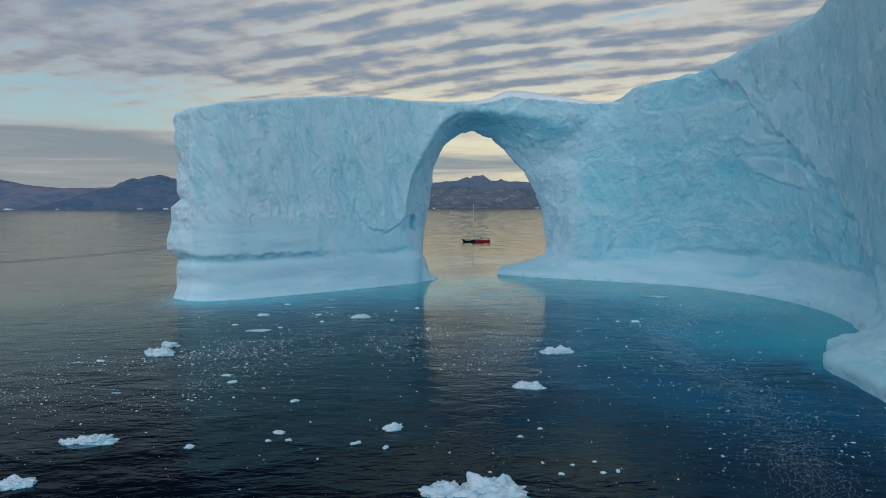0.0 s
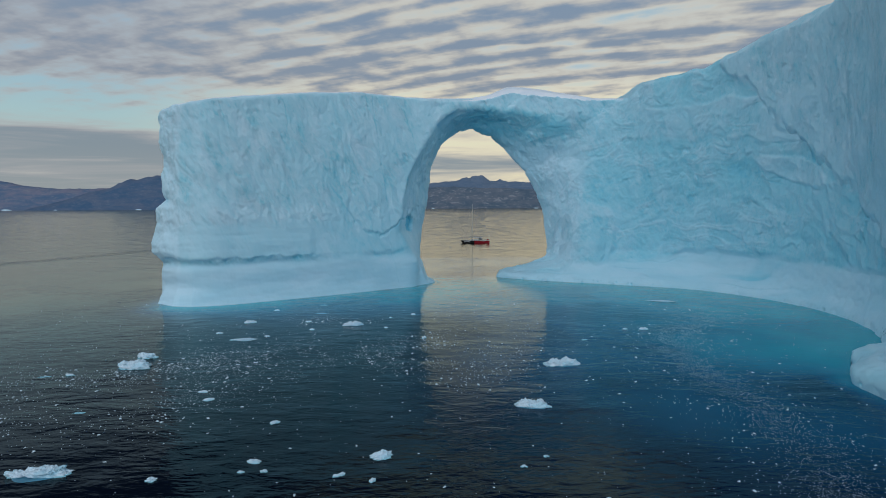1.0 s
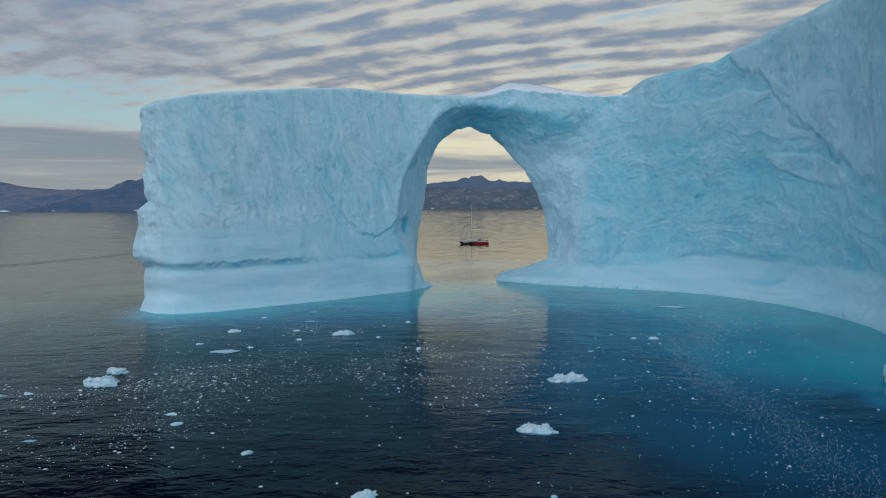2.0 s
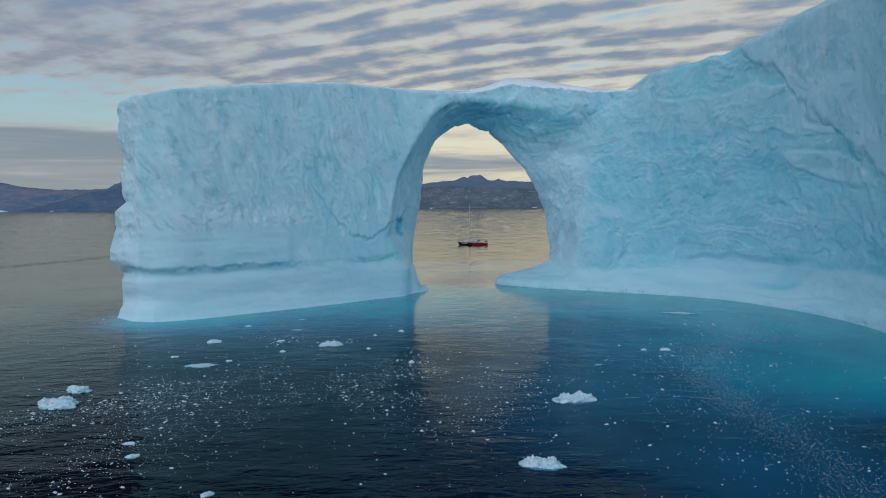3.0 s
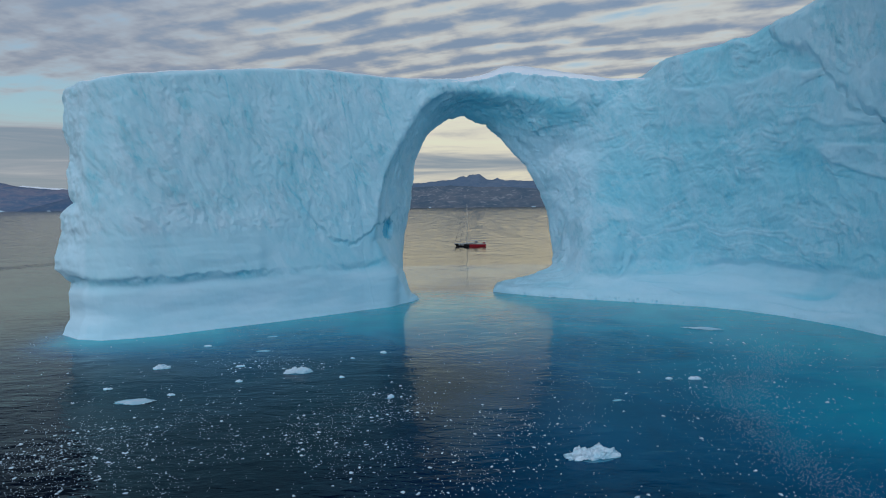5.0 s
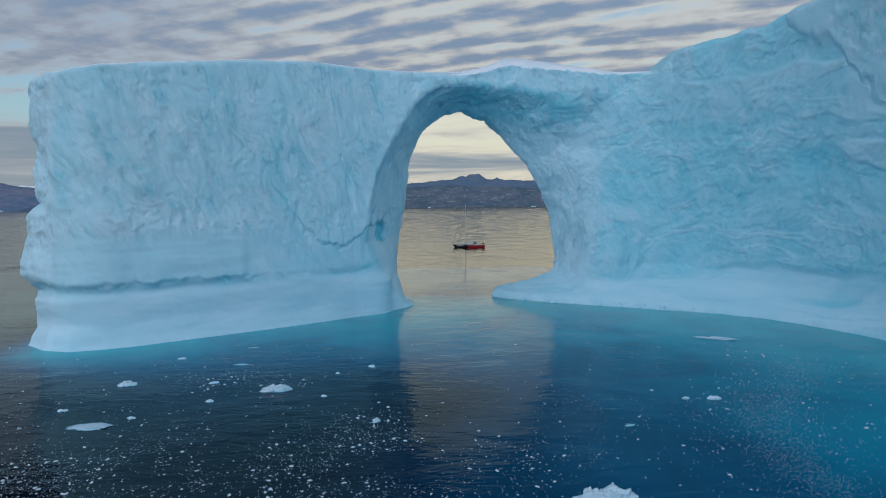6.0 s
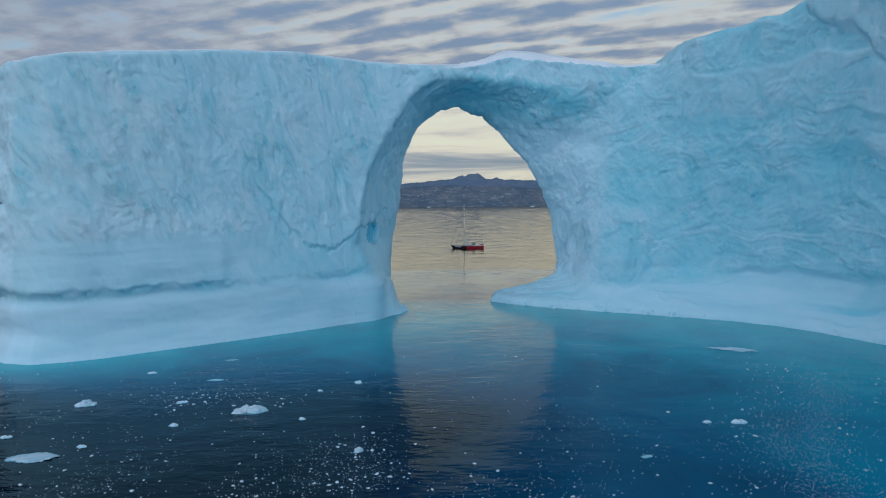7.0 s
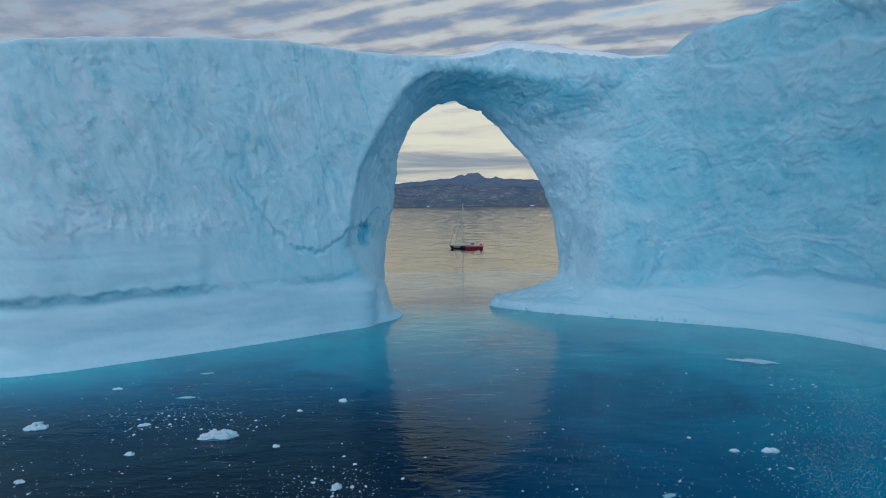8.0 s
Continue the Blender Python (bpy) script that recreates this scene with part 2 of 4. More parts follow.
# ---- shaping helpers ----
def lattice(p, seed=0):
    """Smooth gradient noise, about -1 to 1, at the rows of p."""
    rng = np.random.RandomState(seed)
    perm = np.tile(rng.permutation(256), 3)
    grads = rng.normal(size=(256, 3))
    grads /= np.linalg.norm(grads, axis=1)[:, None]
    i = np.floor(p).astype(np.int64)
    f = p - i
    u = f * f * f * (f * (f * 6 - 15) + 10)
    i &= 255
    total = np.zeros(len(p))
    for dx in (0, 1):
        wx = u[:, 0] if dx else 1 - u[:, 0]
        for dy in (0, 1):
            wy = u[:, 1] if dy else 1 - u[:, 1]
            for dz in (0, 1):
                wz = u[:, 2] if dz else 1 - u[:, 2]
                h = perm[perm[perm[(i[:, 0] + dx) & 255] + ((i[:, 1] + dy) & 255)] + ((i[:, 2] + dz) & 255)]
                g = grads[h]
                total += wx * wy * wz * (g[:, 0] * (f[:, 0] - dx) + g[:, 1] * (f[:, 1] - dy) + g[:, 2] * (f[:, 2] - dz))
    return total * 1.6


def fractal(p, size, octaves=4, gain=0.5, seed=0, ridged=False):
    """Layered noise; size is the largest lump in metres."""
    out, amp, q = np.zeros(len(p)), 1.0, p / size
    for k in range(octaves):
        n = lattice(q + 17.3 * k, seed + k)
        out += amp * ((0.5 - np.abs(n)) * 1.6 if ridged else n)
        q, amp = q * 2.03, amp * gain
    return out


def facets(p, size, seed=0):
    """Broken faces about size metres wide with worn joints: the relief, and a share from -1 to 1 for each face."""
    rng = np.random.RandomState(seed)
    perm = np.tile(rng.permutation(256), 3)
    jitter, tilt = rng.rand(256, 3), rng.uniform(-1, 1, (256, 4))
    q = p / size
    base = np.floor(q).astype(np.int64)
    first, second, own, near = np.full(len(p), 1e9), np.full(len(p), 1e9), np.zeros(len(p), np.int64), np.zeros_like(q)
    for o in np.ndindex(3, 3, 3):
        c = base + np.array(o) - 1
        h = perm[perm[perm[c[:, 0] & 255] + (c[:, 1] & 255)] + (c[:, 2] & 255)]
        at = c + jitter[h]
        d = ((at - q) ** 2).sum(1)
        m = d < first
        second = np.where(m, first, np.minimum(second, d))
        first[m], own[m], near[m] = d[m], h[m], at[m]
    worn = step(0.0, 0.30, np.sqrt(second) - np.sqrt(first))
    return worn * (((q - near) * tilt[own, :3]).sum(1) + 0.25 * tilt[own, 3]), worn * tilt[own, 3]


def outline_distance(poly, x, y):
    """Signed distance to a closed outline: negative inside."""
    poly = np.asarray(poly, float)
    best = np.full(np.shape(x), 1e18)
    inside = np.zeros(np.shape(x), bool)
    for (ax, ay), (bx, by) in zip(poly, np.roll(poly, -1, axis=0)):
        ex, ey = bx - ax, by - ay
        t = np.clip(((x - ax) * ex + (y - ay) * ey) / (ex * ex + ey * ey), 0, 1)
        best = np.minimum(best, (x - ax - t * ex) ** 2 + (y - ay - t * ey) ** 2)
        cross = (ay > y) != (by > y)
        if ay != by:
            inside ^= cross & (x < (bx - ax) * (y - ay) / (by - ay) + ax)
    return np.where(inside, -1, 1) * np.sqrt(best)


def rounded(poly, times=2):
    """Cut the corners of an outline."""
    for _ in range(times):
        poly = [q for a, b in zip(poly, poly[1:] + poly[:1]) for q in ((a[0] * 0.75 + b[0] * 0.25, a[1] * 0.75 + b[1] * 0.25), (a[0] * 0.25 + b[0] * 0.75, a[1] * 0.25 + b[1] * 0.75))]
    return poly


def smax(a, b, r):
    h = np.clip(0.5 + 0.5 * (a - b) / r, 0, 1)
    return b + (a - b) * h + r * h * (1 - h)


def smin(a, b, r):
    return -smax(-a, -b, r)


def step(a, b, v):
    t = np.clip((v - a) / (b - a), 0, 1)
    return t * t * (3 - 2 * t)


def shell(field, lo, hi, cell):
    """A quad skin where field(points) is zero, inside the box lo to hi."""
    axes = [np.arange(a, b + cell, cell) for a, b in zip(lo, hi)]
    X, Y, Z = np.meshgrid(*axes, indexing="ij")
    v = field(X, Y, Z)
    nx, ny, nz = v.shape
    s = v < 0
    corners = [(i, j, k) for i in (0, 1) for j in (0, 1) for k in (0, 1)]
    cut = lambda arr, c: arr[c[0]:nx - 1 + c[0], c[1]:ny - 1 + c[1], c[2]:nz - 1 + c[2]]
    count = sum(cut(s, c).astype(np.int8) for c in corners)
    mixed = (count > 0) & (count < 8)
    ids = np.full(mixed.shape, -1, np.int64)
    cells = np.argwhere(mixed)
    ids[mixed] = np.arange(len(cells))
    acc, num = np.zeros((len(cells), 3)), np.zeros(len(cells))
    vals = {c: v[cells[:, 0] + c[0], cells[:, 1] + c[1], cells[:, 2] + c[2]] for c in corners}
    for a in corners:
        for ax in range(3):
            if a[ax] == 0:
                b = tuple(1 if q == ax else a[q] for q in range(3))
                va, vb = vals[a], vals[b]
                hit = (va < 0) != (vb < 0)
                t = np.where(hit, va / np.where(hit, va - vb, 1), 0)
                p = np.tile(np.array(a, float), (len(cells), 1))
                p[:, ax] += t
                acc[hit] += p[hit]
                num += hit
    verts = (cells + acc / num[:, None]) * cell + np.array(lo)
    faces = []
    for ax in range(3):
        o1, o2 = [(1, 2), (2, 0), (0, 1)][ax]
        sl_a, sl_b = [slice(None)] * 3, [slice(None)] * 3
        sl_a[ax], sl_b[ax] = slice(0, -1), slice(1, None)
        flip = s[tuple(sl_a)] != s[tuple(sl_b)]
        edges = np.argwhere(flip)
        lim = [nx - 1, ny - 1, nz - 1]
        ok = (edges[:, o1] > 0) & (edges[:, o2] > 0) & (edges[:, o1] < lim[o1]) & (edges[:, o2] < lim[o2])
        edges = edges[ok]
        d1, d2 = np.eye(3, dtype=int)[o1], np.eye(3, dtype=int)[o2]
        quad = np.stack([ids[tuple((edges - a * d1 - b * d2).T)] for a, b in ((0, 0), (1, 0), (1, 1), (0, 1))], 1)
        out = s[tuple(edges.T)]
        quad[~out] = quad[~out][:, ::-1]
        faces.append(quad)
    return verts, np.concatenate(faces)


def finer(verts, quads):
    """Each quad into four."""
    n = len(verts)
    e = np.concatenate([quads[:, [i, (i + 1) % 4]] for i in range(4)])
    e.sort(axis=1)
    uniq, inv = np.unique(e, axis=0, return_inverse=True)
    inv = inv.reshape(4, -1).T
    mids, mid = verts[uniq].mean(1), n + inv
    cen = n + len(uniq) + np.arange(len(quads))
    new_v = np.concatenate([verts, mids, verts[quads].mean(1)])
    out = [np.stack([quads[:, i], mid[:, i], cen, mid[:, (i + 3) % 4]], 1) for i in range(4)]
    return new_v, np.concatenate(out)


def vertex_normals(verts, quads):
    n = np.cross(verts[quads[:, 2]] - verts[quads[:, 0]], verts[quads[:, 3]] - verts[quads[:, 1]])
    out = np.zeros_like(verts)
    for i in range(4):
        np.add.at(out, quads[:, i], n)
    return out / np.maximum(np.linalg.norm(out, axis=1), 1e-9)[:, None]


def mesh_from(name, verts, faces, mat, normals=None, values=None):
    verts, faces = np.asarray(verts, np.float32), np.asarray(faces, np.int32)
    me = bpy.data.meshes.new(name)
    me.vertices.add(len(verts))
    me.vertices.foreach_set("co", verts.ravel())
    k = faces.shape[1]
    me.loops.add(faces.size)
    me.loops.foreach_set("vertex_index", faces.ravel())
    me.polygons.add(len(faces))
    me.polygons.foreach_set("loop_start", np.arange(0, faces.size, k, dtype=np.int32))
    me.polygons.foreach_set("use_smooth", np.ones(len(faces), bool))
    me.update(calc_edges=True)
    me.materials.append(mat)
    for key, vals in (values or {}).items():
        me.attributes.new(key, "FLOAT", "POINT").data.foreach_set("value", np.asarray(vals, np.float32).ravel())
    if normals is not None:
        me.normals_split_custom_set_from_vertices(np.asarray(normals).tolist())
    return me


def part(name, bm, mat, parent, label=""):
    me = bpy.data.meshes.new(name)
    bm.to_mesh(me)
    bm.free()
    me.materials.append(mat)
    ob = new(name, me)
    ob.parent = parent
    return tagged(ob, label)


def sub_mesh(verts, quads, keep, normals, blue):
    q = quads[keep]
    used, inv = np.unique(q, return_inverse=True)
    return verts[used], inv.reshape(q.shape), normals[used], blue[used]


# ---- the iceberg ----
WALL = rounded([(-56.5, 127), (-50.9, 122.3), (-49.9, 121.7), (-48, 121.3), (-45, 121.4), (-42, 122.7), (-31, 130), (-20, 137.5), (-9, 146), (4, 153), (20, 156), (35, 154.5), (42, 156), (50, 152), (59, 141), (64.5, 130),
                (68, 116), (67, 100), (60, 83), (55, 66), (54, 50), (60, 35), (78, 26), (110, 32), (118, 80), (108, 135), (80, 168), (45, 177), (20, 172), (-5, 169), (-30, 160), (-58, 149)], 1)
FOOT_L = rounded([(-57.5, 125), (-49, 118.3), (-41, 120.7), (-34, 125.8), (-23, 133.3), (-11, 143), (-3, 151.5), (-1, 157), (-5, 166), (-30, 158), (-58, 148)], 1)
FOOT_R = rounded([(13, 167), (20, 160), (30, 154.3), (44, 147.3), (55, 141), (63, 130), (67.5, 117), (68, 104), (63, 90), (55, 79.5), (50.5, 77), (48.3, 75.8), (47.8, 74), (47.6, 72.6), (45.5, 71), (43.6, 68.5), (43.2, 66.5), (43, 64), (42.4, 60), (41.8, 55), (42, 42), (52, 28), (78, 22), (112, 30), (112, 130), (80, 168), (40, 178), (22, 173)], 1)
ARCH_BACK = [(-6, -9), (-5.6, 6), (-5.3, 13), (-3.4, 21), (-2.1, 28.8), (0.2, 34.2), (4.1, 37.7), (8, 38.9), (13.4, 37.2), (18, 33.4), (22.7, 28), (25.6, 21.8), (27.8, 16.3), (29.1, 10), (29.3, 4), (29.5, -9)]
ARCH_FRONT = [(-5.6, -9), (-5.3, 6), (-7.2, 10), (-9.0, 13), (-8.9, 18), (-7.8, 22.6), (-6.9, 27), (-4.9, 31.5), (-3, 35), (-1.1, 38.8), (2, 41.3), (4.6, 42.6), (8, 43.4), (12.2, 43.8), (20, 44.1), (26.9, 43.8), (33, 42.4), (37.5, 40.2), (40.3, 35), (40.5, 30), (39, 20), (36, 10), (34, 4), (34, -9)]
TOP_X = [-60, -55, -50, -41, -28, -18, -6, 8, 17, 26, 36, 43, 46, 48.5, 53, 58, 64, 70, 76, 90, 120]
TOP_Z = [36.5, 37.8, 38.8, 40.6, 43, 44.3, 44.4, 45, 46.4, 45.8, 45.3, 45.0, 44.7, 48.0, 47.9, 48.3, 51.4, 54.2, 57, 61, 58]


BOWL_Y, BOWL_Z = [85, 91, 103, 115, 118, 120.3, 122.7, 126.3, 129, 134.7, 138, 145], [4, 11.5, 20, 28.2, 30.8, 32.7, 35.9, 38.7, 43, 47.2, 58, 70]


END_Z, END_OUT = [-1, 7, 8, 10, 12.5, 15.4, 18.7, 20.2, 22, 26.6, 32, 38], [0.4, 0.3, 0.3, 1.6, 1.4, 1.0, 0.9, -0.8, -0.2, -0.8, -0.1, 0]


def gate_depth(x, y, z):
    """The share of the way through the gateway, from its front rim to its back edge."""
    rim = np.minimum(np.interp(z, [10, 40], [147, 157]) + 3 * step(0, 15, x), 157)
    return np.clip((y - rim) / (168 - rim), 0, 1)


def berg(x, y, z):
    flat = x.ndim == 3
    gx, gy = (x[:, :, :1], y[:, :, :1]) if flat else (x, y)
    hx, hz = (x[:, :1, :], z[:, :1, :]) if flat else (x, z)
    side = outline_distance(WALL, gx, gy)
    rightness = step(38, 54, gx)
    back = step(140, 150, gy + 0.55 * (-20 - gx))
    lean = (np.maximum(z, 9) - 16) * (0.15 * (1 - rightness) * step(-55, -46, gx) - 0.10 * rightness * step(70, 64, gx))
    # wave notch and the proud layered band over it on the west block
    west = 1 - step(-27.0, -25.6, gx + 0.10 * (z - 9))
    wavy = 8.3 + 0.16 * np.sin(gx * 0.7) + 0.15 * np.sin(gx * 1.9 + 1) + 0.10 * np.sin(gx * 4.3 + 2)
    lean = lean + (0.15 + 0.25 * west) * np.exp(-((z - 7.6) / 0.9) ** 2)
    lean = lean - west * 0.40 * step(wavy, wavy + 0.9, z) * (1 - step(10.5, 17.0, z))
    lean = lean - np.interp(z, END_Z, END_OUT) * step(-49.5, -54, gx)
    # hollow eastern wall under a slanting break edge
    edge = np.interp(gy, BOWL_Y, BOWL_Z)
    lean = lean + 0.8 * step(-1.2, 1.2, edge - z + 0.5 * np.sin(z * 0.9) + 0.7 * np.sin(gy * 0.8) + 0.3 * np.sin(gy * 2.3 + z * 0.7)) * step(50, 54, gx) * step(80, 90, gy)
    top = np.interp(gx, TOP_X, TOP_Z) + step(110, 85, gy) * 6 * step(50, 60, gx)
    top = top + np.clip(-side - 1.0, 0, 14) * (0.10 - 0.16 * step(44, 50, gx))
    top = top + 2.5 * np.exp(-((gx - 19) / np.where(gx < 19, 6, 15)) ** 2 - ((gy - 166) / 6) ** 2)
    top = top + step(46, 50, gx) * (0.30 * np.sin(gx * 0.7 + gy * 0.31) + 0.15 * np.sin(gx * 1.7 + 1) + 0.10 * np.sin(gy * 1.9 + gx * 0.6))
    body = smax(side + lean, z - top, 1.2)
    # the gateway
    s = gate_depth(x, y, z)
    front, rear = outline_distance(ARCH_FRONT, hx, hz), outline_distance(ARCH_BACK, hx, hz)
    hole = front * (1 - s) + rear * s - np.maximum(y - 168, 0) * 0.25
    round_off = 0.6 + 1.6 * step(9, -2, gx) * step(20, 6, z) + 6.5 * step(25, 37, gx) * step(48, 35, z)
    body = smax(body, -hole, round_off)
    # feet
    dl = outline_distance(FOOT_L, gx, gy)
    hollow = (0.35 + 0.55 * step(-45, -49, gx)) * np.exp(-((z - 3.4 - 0.4 * np.sin(gx * 0.35)) / 1.2) ** 2)
    foot_l = smax(dl + 0.55 * np.sqrt(np.maximum(z, 0) + 0.2) - 0.3 + hollow, z - 7.0 - 0.12 * np.clip(-dl, 0, 8) + 2.0 * step(-10, -5, gx) + 4.4 * step(-5.4, -3.2, gx), 0.9)
    dr = outline_distance(FOOT_R, gx, gy)
    foot_r = smax(dr + (0.25 - 0.35 * step(84, 76, gy)) * np.minimum(z, 1.5), z - 1.0 - 0.6 * step(84, 76, gy) - (0.62 - 0.22 * step(90, 78, gy)) * np.clip(-dr, 0, 10) * step(20, 34, gx) - 0.36 * np.clip(-dr, 0, 12) * step(34, 20, gx), 0.8)
    return smin(body, smin(foot_l, foot_r, 0.5), 0.7 + 2.6 * step(14, 28, gx))


def line_distance(line, a, b):
    """Distance from the points (a, b) to an open line, and the share of the way along it."""
    best, way = np.full(len(a), 1e9), np.zeros(len(a))
    for k, ((ax, ay), (bx, by)) in enumerate(zip(line, line[1:])):
        ex, ey = bx - ax, by - ay
        t = np.clip(((a - ax) * ex + (b - ay) * ey) / (ex * ex + ey * ey), 0, 1)
        d = np.hypot(a - ax - t * ex, b - ay - t * ey)
        way = np.where(d < best, (k + t) / (len(line) - 1), way)
        best = np.minimum(best, d)
    return best, way


CRACKS_WEST = [[(-15.5, 44), (-15.1, 39), (-14, 32), (-12.6, 24), (-11.6, 15), (-11, 8), (-9.6, 1)], [(-16.8, 44), (-16.3, 39), (-15.2, 34)], [(-8.5, 41.5), (-7.4, 38), (-6.2, 34), (-5, 28.5), (-4.4, 22)],
               [(-32.5, 41), (-31.6, 36), (-31.9, 33)], [(0.5, 45), (0.2, 42.5)], [(-43.5, 40), (-42.4, 36.5)]]
CRACKS_ARCH = [[(23.5, 29), (25.5, 26), (27.2, 22), (28.3, 19), (28.6, 17.3)], [(30.6, 26), (31.4, 24.3), (33.4, 18.5)], [(-5.5, 28.4), (-4.4, 24.5), (-4.0, 20.5)], [(33.5, 25), (34.6, 23.2), (34.9, 20.8)]]
BREAK_X, BREAK_Z = [-30, -27, -23.8, -21.5, -18.5, -16, -13.6, -11.1, -8.9, -5.7], [31, 28, 24.4, 21.0, 16.2, 13.3, 12.5, 13.8, 15.8, 19]
CRACKS_EAST = [[(96.6, 53), (96, 43), (98, 38), (98.6, 34), (97.4, 27)], [(101.2, 51), (100.6, 44), (101, 40)], [(95, 47), (94.8, 41), (97, 37)], [(129.2, 25.2), (127.6, 25.4), (126.5, 24.1), (121.1, 23.9), (117.5, 22.2)], [(127.4, 23.8), (125, 23.0), (122.6, 22.6)], [(118, 49), (117.6, 45)], [(128, 47), (127.6, 44)]]


def build_iceberg():
    v, q = shell(berg, (-64, 16, -3), (122, 184, 70), CELL)
    for level in range(2):
        c, cn = v[q].mean(1), np.cross(v[q[:, 2]] - v[q[:, 0]], v[q[:, 3]] - v[q[:, 1]])
        cn /= np.maximum(np.linalg.norm(cn, axis=1), 1e-9)[:, None]
        fine = (cn[:, 1] < 0.45) & (c[:, 2] > -1.2) & (c[:, 0] < 80) & (c[:, 1] > 48) & (c[:, 1] < 172)
        coarse_q = q[~fine] if level == 0 else np.concatenate([coarse_q, q[~fine]])
        v, q = finer(v, q[fine])
        for _ in range(2):
            d = berg(*v.T)
            g = np.stack([(berg(*(v + h).T) - d) / 0.05 for h in np.eye(3) * 0.05], 1)
            v = v - g * (np.clip(d, -0.5, 0.5) / np.maximum((g * g).sum(1), 0.2))[:, None]
    q = np.concatenate([q, coarse_q])
    n = vertex_normals(v, q)
    x, y, z = v.T
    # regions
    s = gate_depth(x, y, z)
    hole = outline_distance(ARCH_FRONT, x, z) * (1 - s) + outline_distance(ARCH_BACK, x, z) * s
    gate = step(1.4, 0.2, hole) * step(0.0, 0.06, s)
    edge = np.interp(y, BOWL_Y, BOWL_Z)
    bowl = np.where(x > 50, step(-0.5, 1.5, edge - z) * step(82, 92, y), step(30, 40, x) * step(50, 38, z))
    band = step(-23.5, -27, x) * step(8.5, 9.3, z) * step(16, 14, z)
    foot_top = 7.6 + 0.6 * np.sin(x * 0.13) + 0.9 * lattice(v / 5, 91) - 2.5 * step(20, 34, x) * step(60, 50, x)
    foot = step(foot_top + 1.0, foot_top - 0.6, z)
    west = step(0, -8, x) * (1 - foot)
    east = step(50, 56, x) * (1 - bowl) * (1 - foot)
    # relief
    warp = np.stack([lattice(v / 7 + 5, 71), lattice(v / 7 + 9, 72), lattice(v / 7 + 13, 73)], 1)
    pw = v + warp * 1.8
    steep = pw @ np.array([[1, 0, 0.35], [0, 1, 0], [-0.35 * 0.3, 0, 0.3]]).T
    slope = pw @ np.array([[1, 0, 0.45], [0, 1, 0], [-0.12, 0, 0.28]]).T
    slant = pw @ np.array([[0.8, 0.1, -0.6], [0.1, 1, 0], [0.35, 0, 0.55]]).T
    flutes = fractal(steep, 3.0, 4, 0.55, 11)
    pits = np.maximum(fractal(slope + 40, 1.3, 4, 0.65, 31) - 0.55, 0) * step(-0.3, 0.5, fractal(v, 8, 2, 0.5, 33))
    scallop = fractal(slant, 8.0, 6, 0.48, 51, True)
    # thin pale ridges of weathered ice, gathered in drifts
    sweep = pw @ np.array([[0.55, 0.45, 0.75], [0.3, 0.3, -0.2], [-0.5, -0.4, 0.95]]).T
    vein = np.abs(fractal(sweep, 4.2, 4, 0.5, 57))
    ridge = step(0.16, 0.0, vein) * step(-0.15, 0.5, fractal(v, 9, 3, 0.5, 58))
    slab = step(0.05, 0.22, fractal(sweep + 30, 13, 3, 0.4, 62) - 0.25)
    lumps = fractal(v, 16, 3, 0.5, 3)
    crumbs = fractal(pw, 1.3, 3, 0.55, 23)
    apron = step(17, 12.5, z + 1.2 * lattice(v / 4, 93)) * step(-27, -24.5, x) * step(3, -3, x) * (1 - foot)
    calm = np.clip(1 - foot - 0.75 * band - 0.6 * apron, 0.05, 1)
    d = lumps * 0.5 * (1 - foot * 0.8) + calm * (west * (flutes * 0.05 + fractal(slope, 4.0, 5, 0.6, 35) * 0.24 - pits * 0.22) + (1 - west) * (scallop * (0.44 - 0.24 * east) + bowl * (ridge * 0.14 + slab * 0.20)) + crumbs * (0.09 - 0.05 * bowl))
    big_face, big_share = facets(steep + 0.9 * warp + 0.5 * np.stack([flutes] * 3, 1), 3.4, 101)
    flake, flake_share = facets(sweep * 0.8 + 0.6 * np.stack([crumbs, lumps, crumbs], 1), 1.9, 102)
    d = d + calm * (west * big_face * 0.22 + (1 - west) * (1 - 0.45 * east) * flake * 0.22 * (1 - 0.5 * gate))
    d = d * (1 - 0.7 * step(0.15, 0.6, n[:, 2]) * (z > 30))
    d = d + step(-49, -51.5, x) * (1 - foot) * fractal(v, 3.2, 4, 0.55, 44) * 0.30
    wave = fractal(np.stack([x, y, z * 3.0], 1), 9, 3, 0.5, 87)
    d = d + foot * step(90, 78, y) * fractal(v, 3.5, 4, 0.5, 98) * 0.08
    d = d + foot * wave * 0.16 + band * fractal(np.stack([x * 0.15, y * 0.15, z], 1), 1.4, 2, 0.5, 90) * 0.10
    # ragged drip edge under the scalloped upper face of the west block
    frill = step(15.0, 16.5, z) * step(21, 17, z) * step(-22, -26, x)
    d = d + frill * fractal(pw, 2.6, 4, 0.6, 95, True) * 0.09
    # gate term paints in light through the vault: paler low, teal at the crown
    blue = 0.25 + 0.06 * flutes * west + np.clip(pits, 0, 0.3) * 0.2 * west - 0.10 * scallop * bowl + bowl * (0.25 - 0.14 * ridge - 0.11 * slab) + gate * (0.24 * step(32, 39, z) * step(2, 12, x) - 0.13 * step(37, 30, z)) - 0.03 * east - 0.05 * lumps
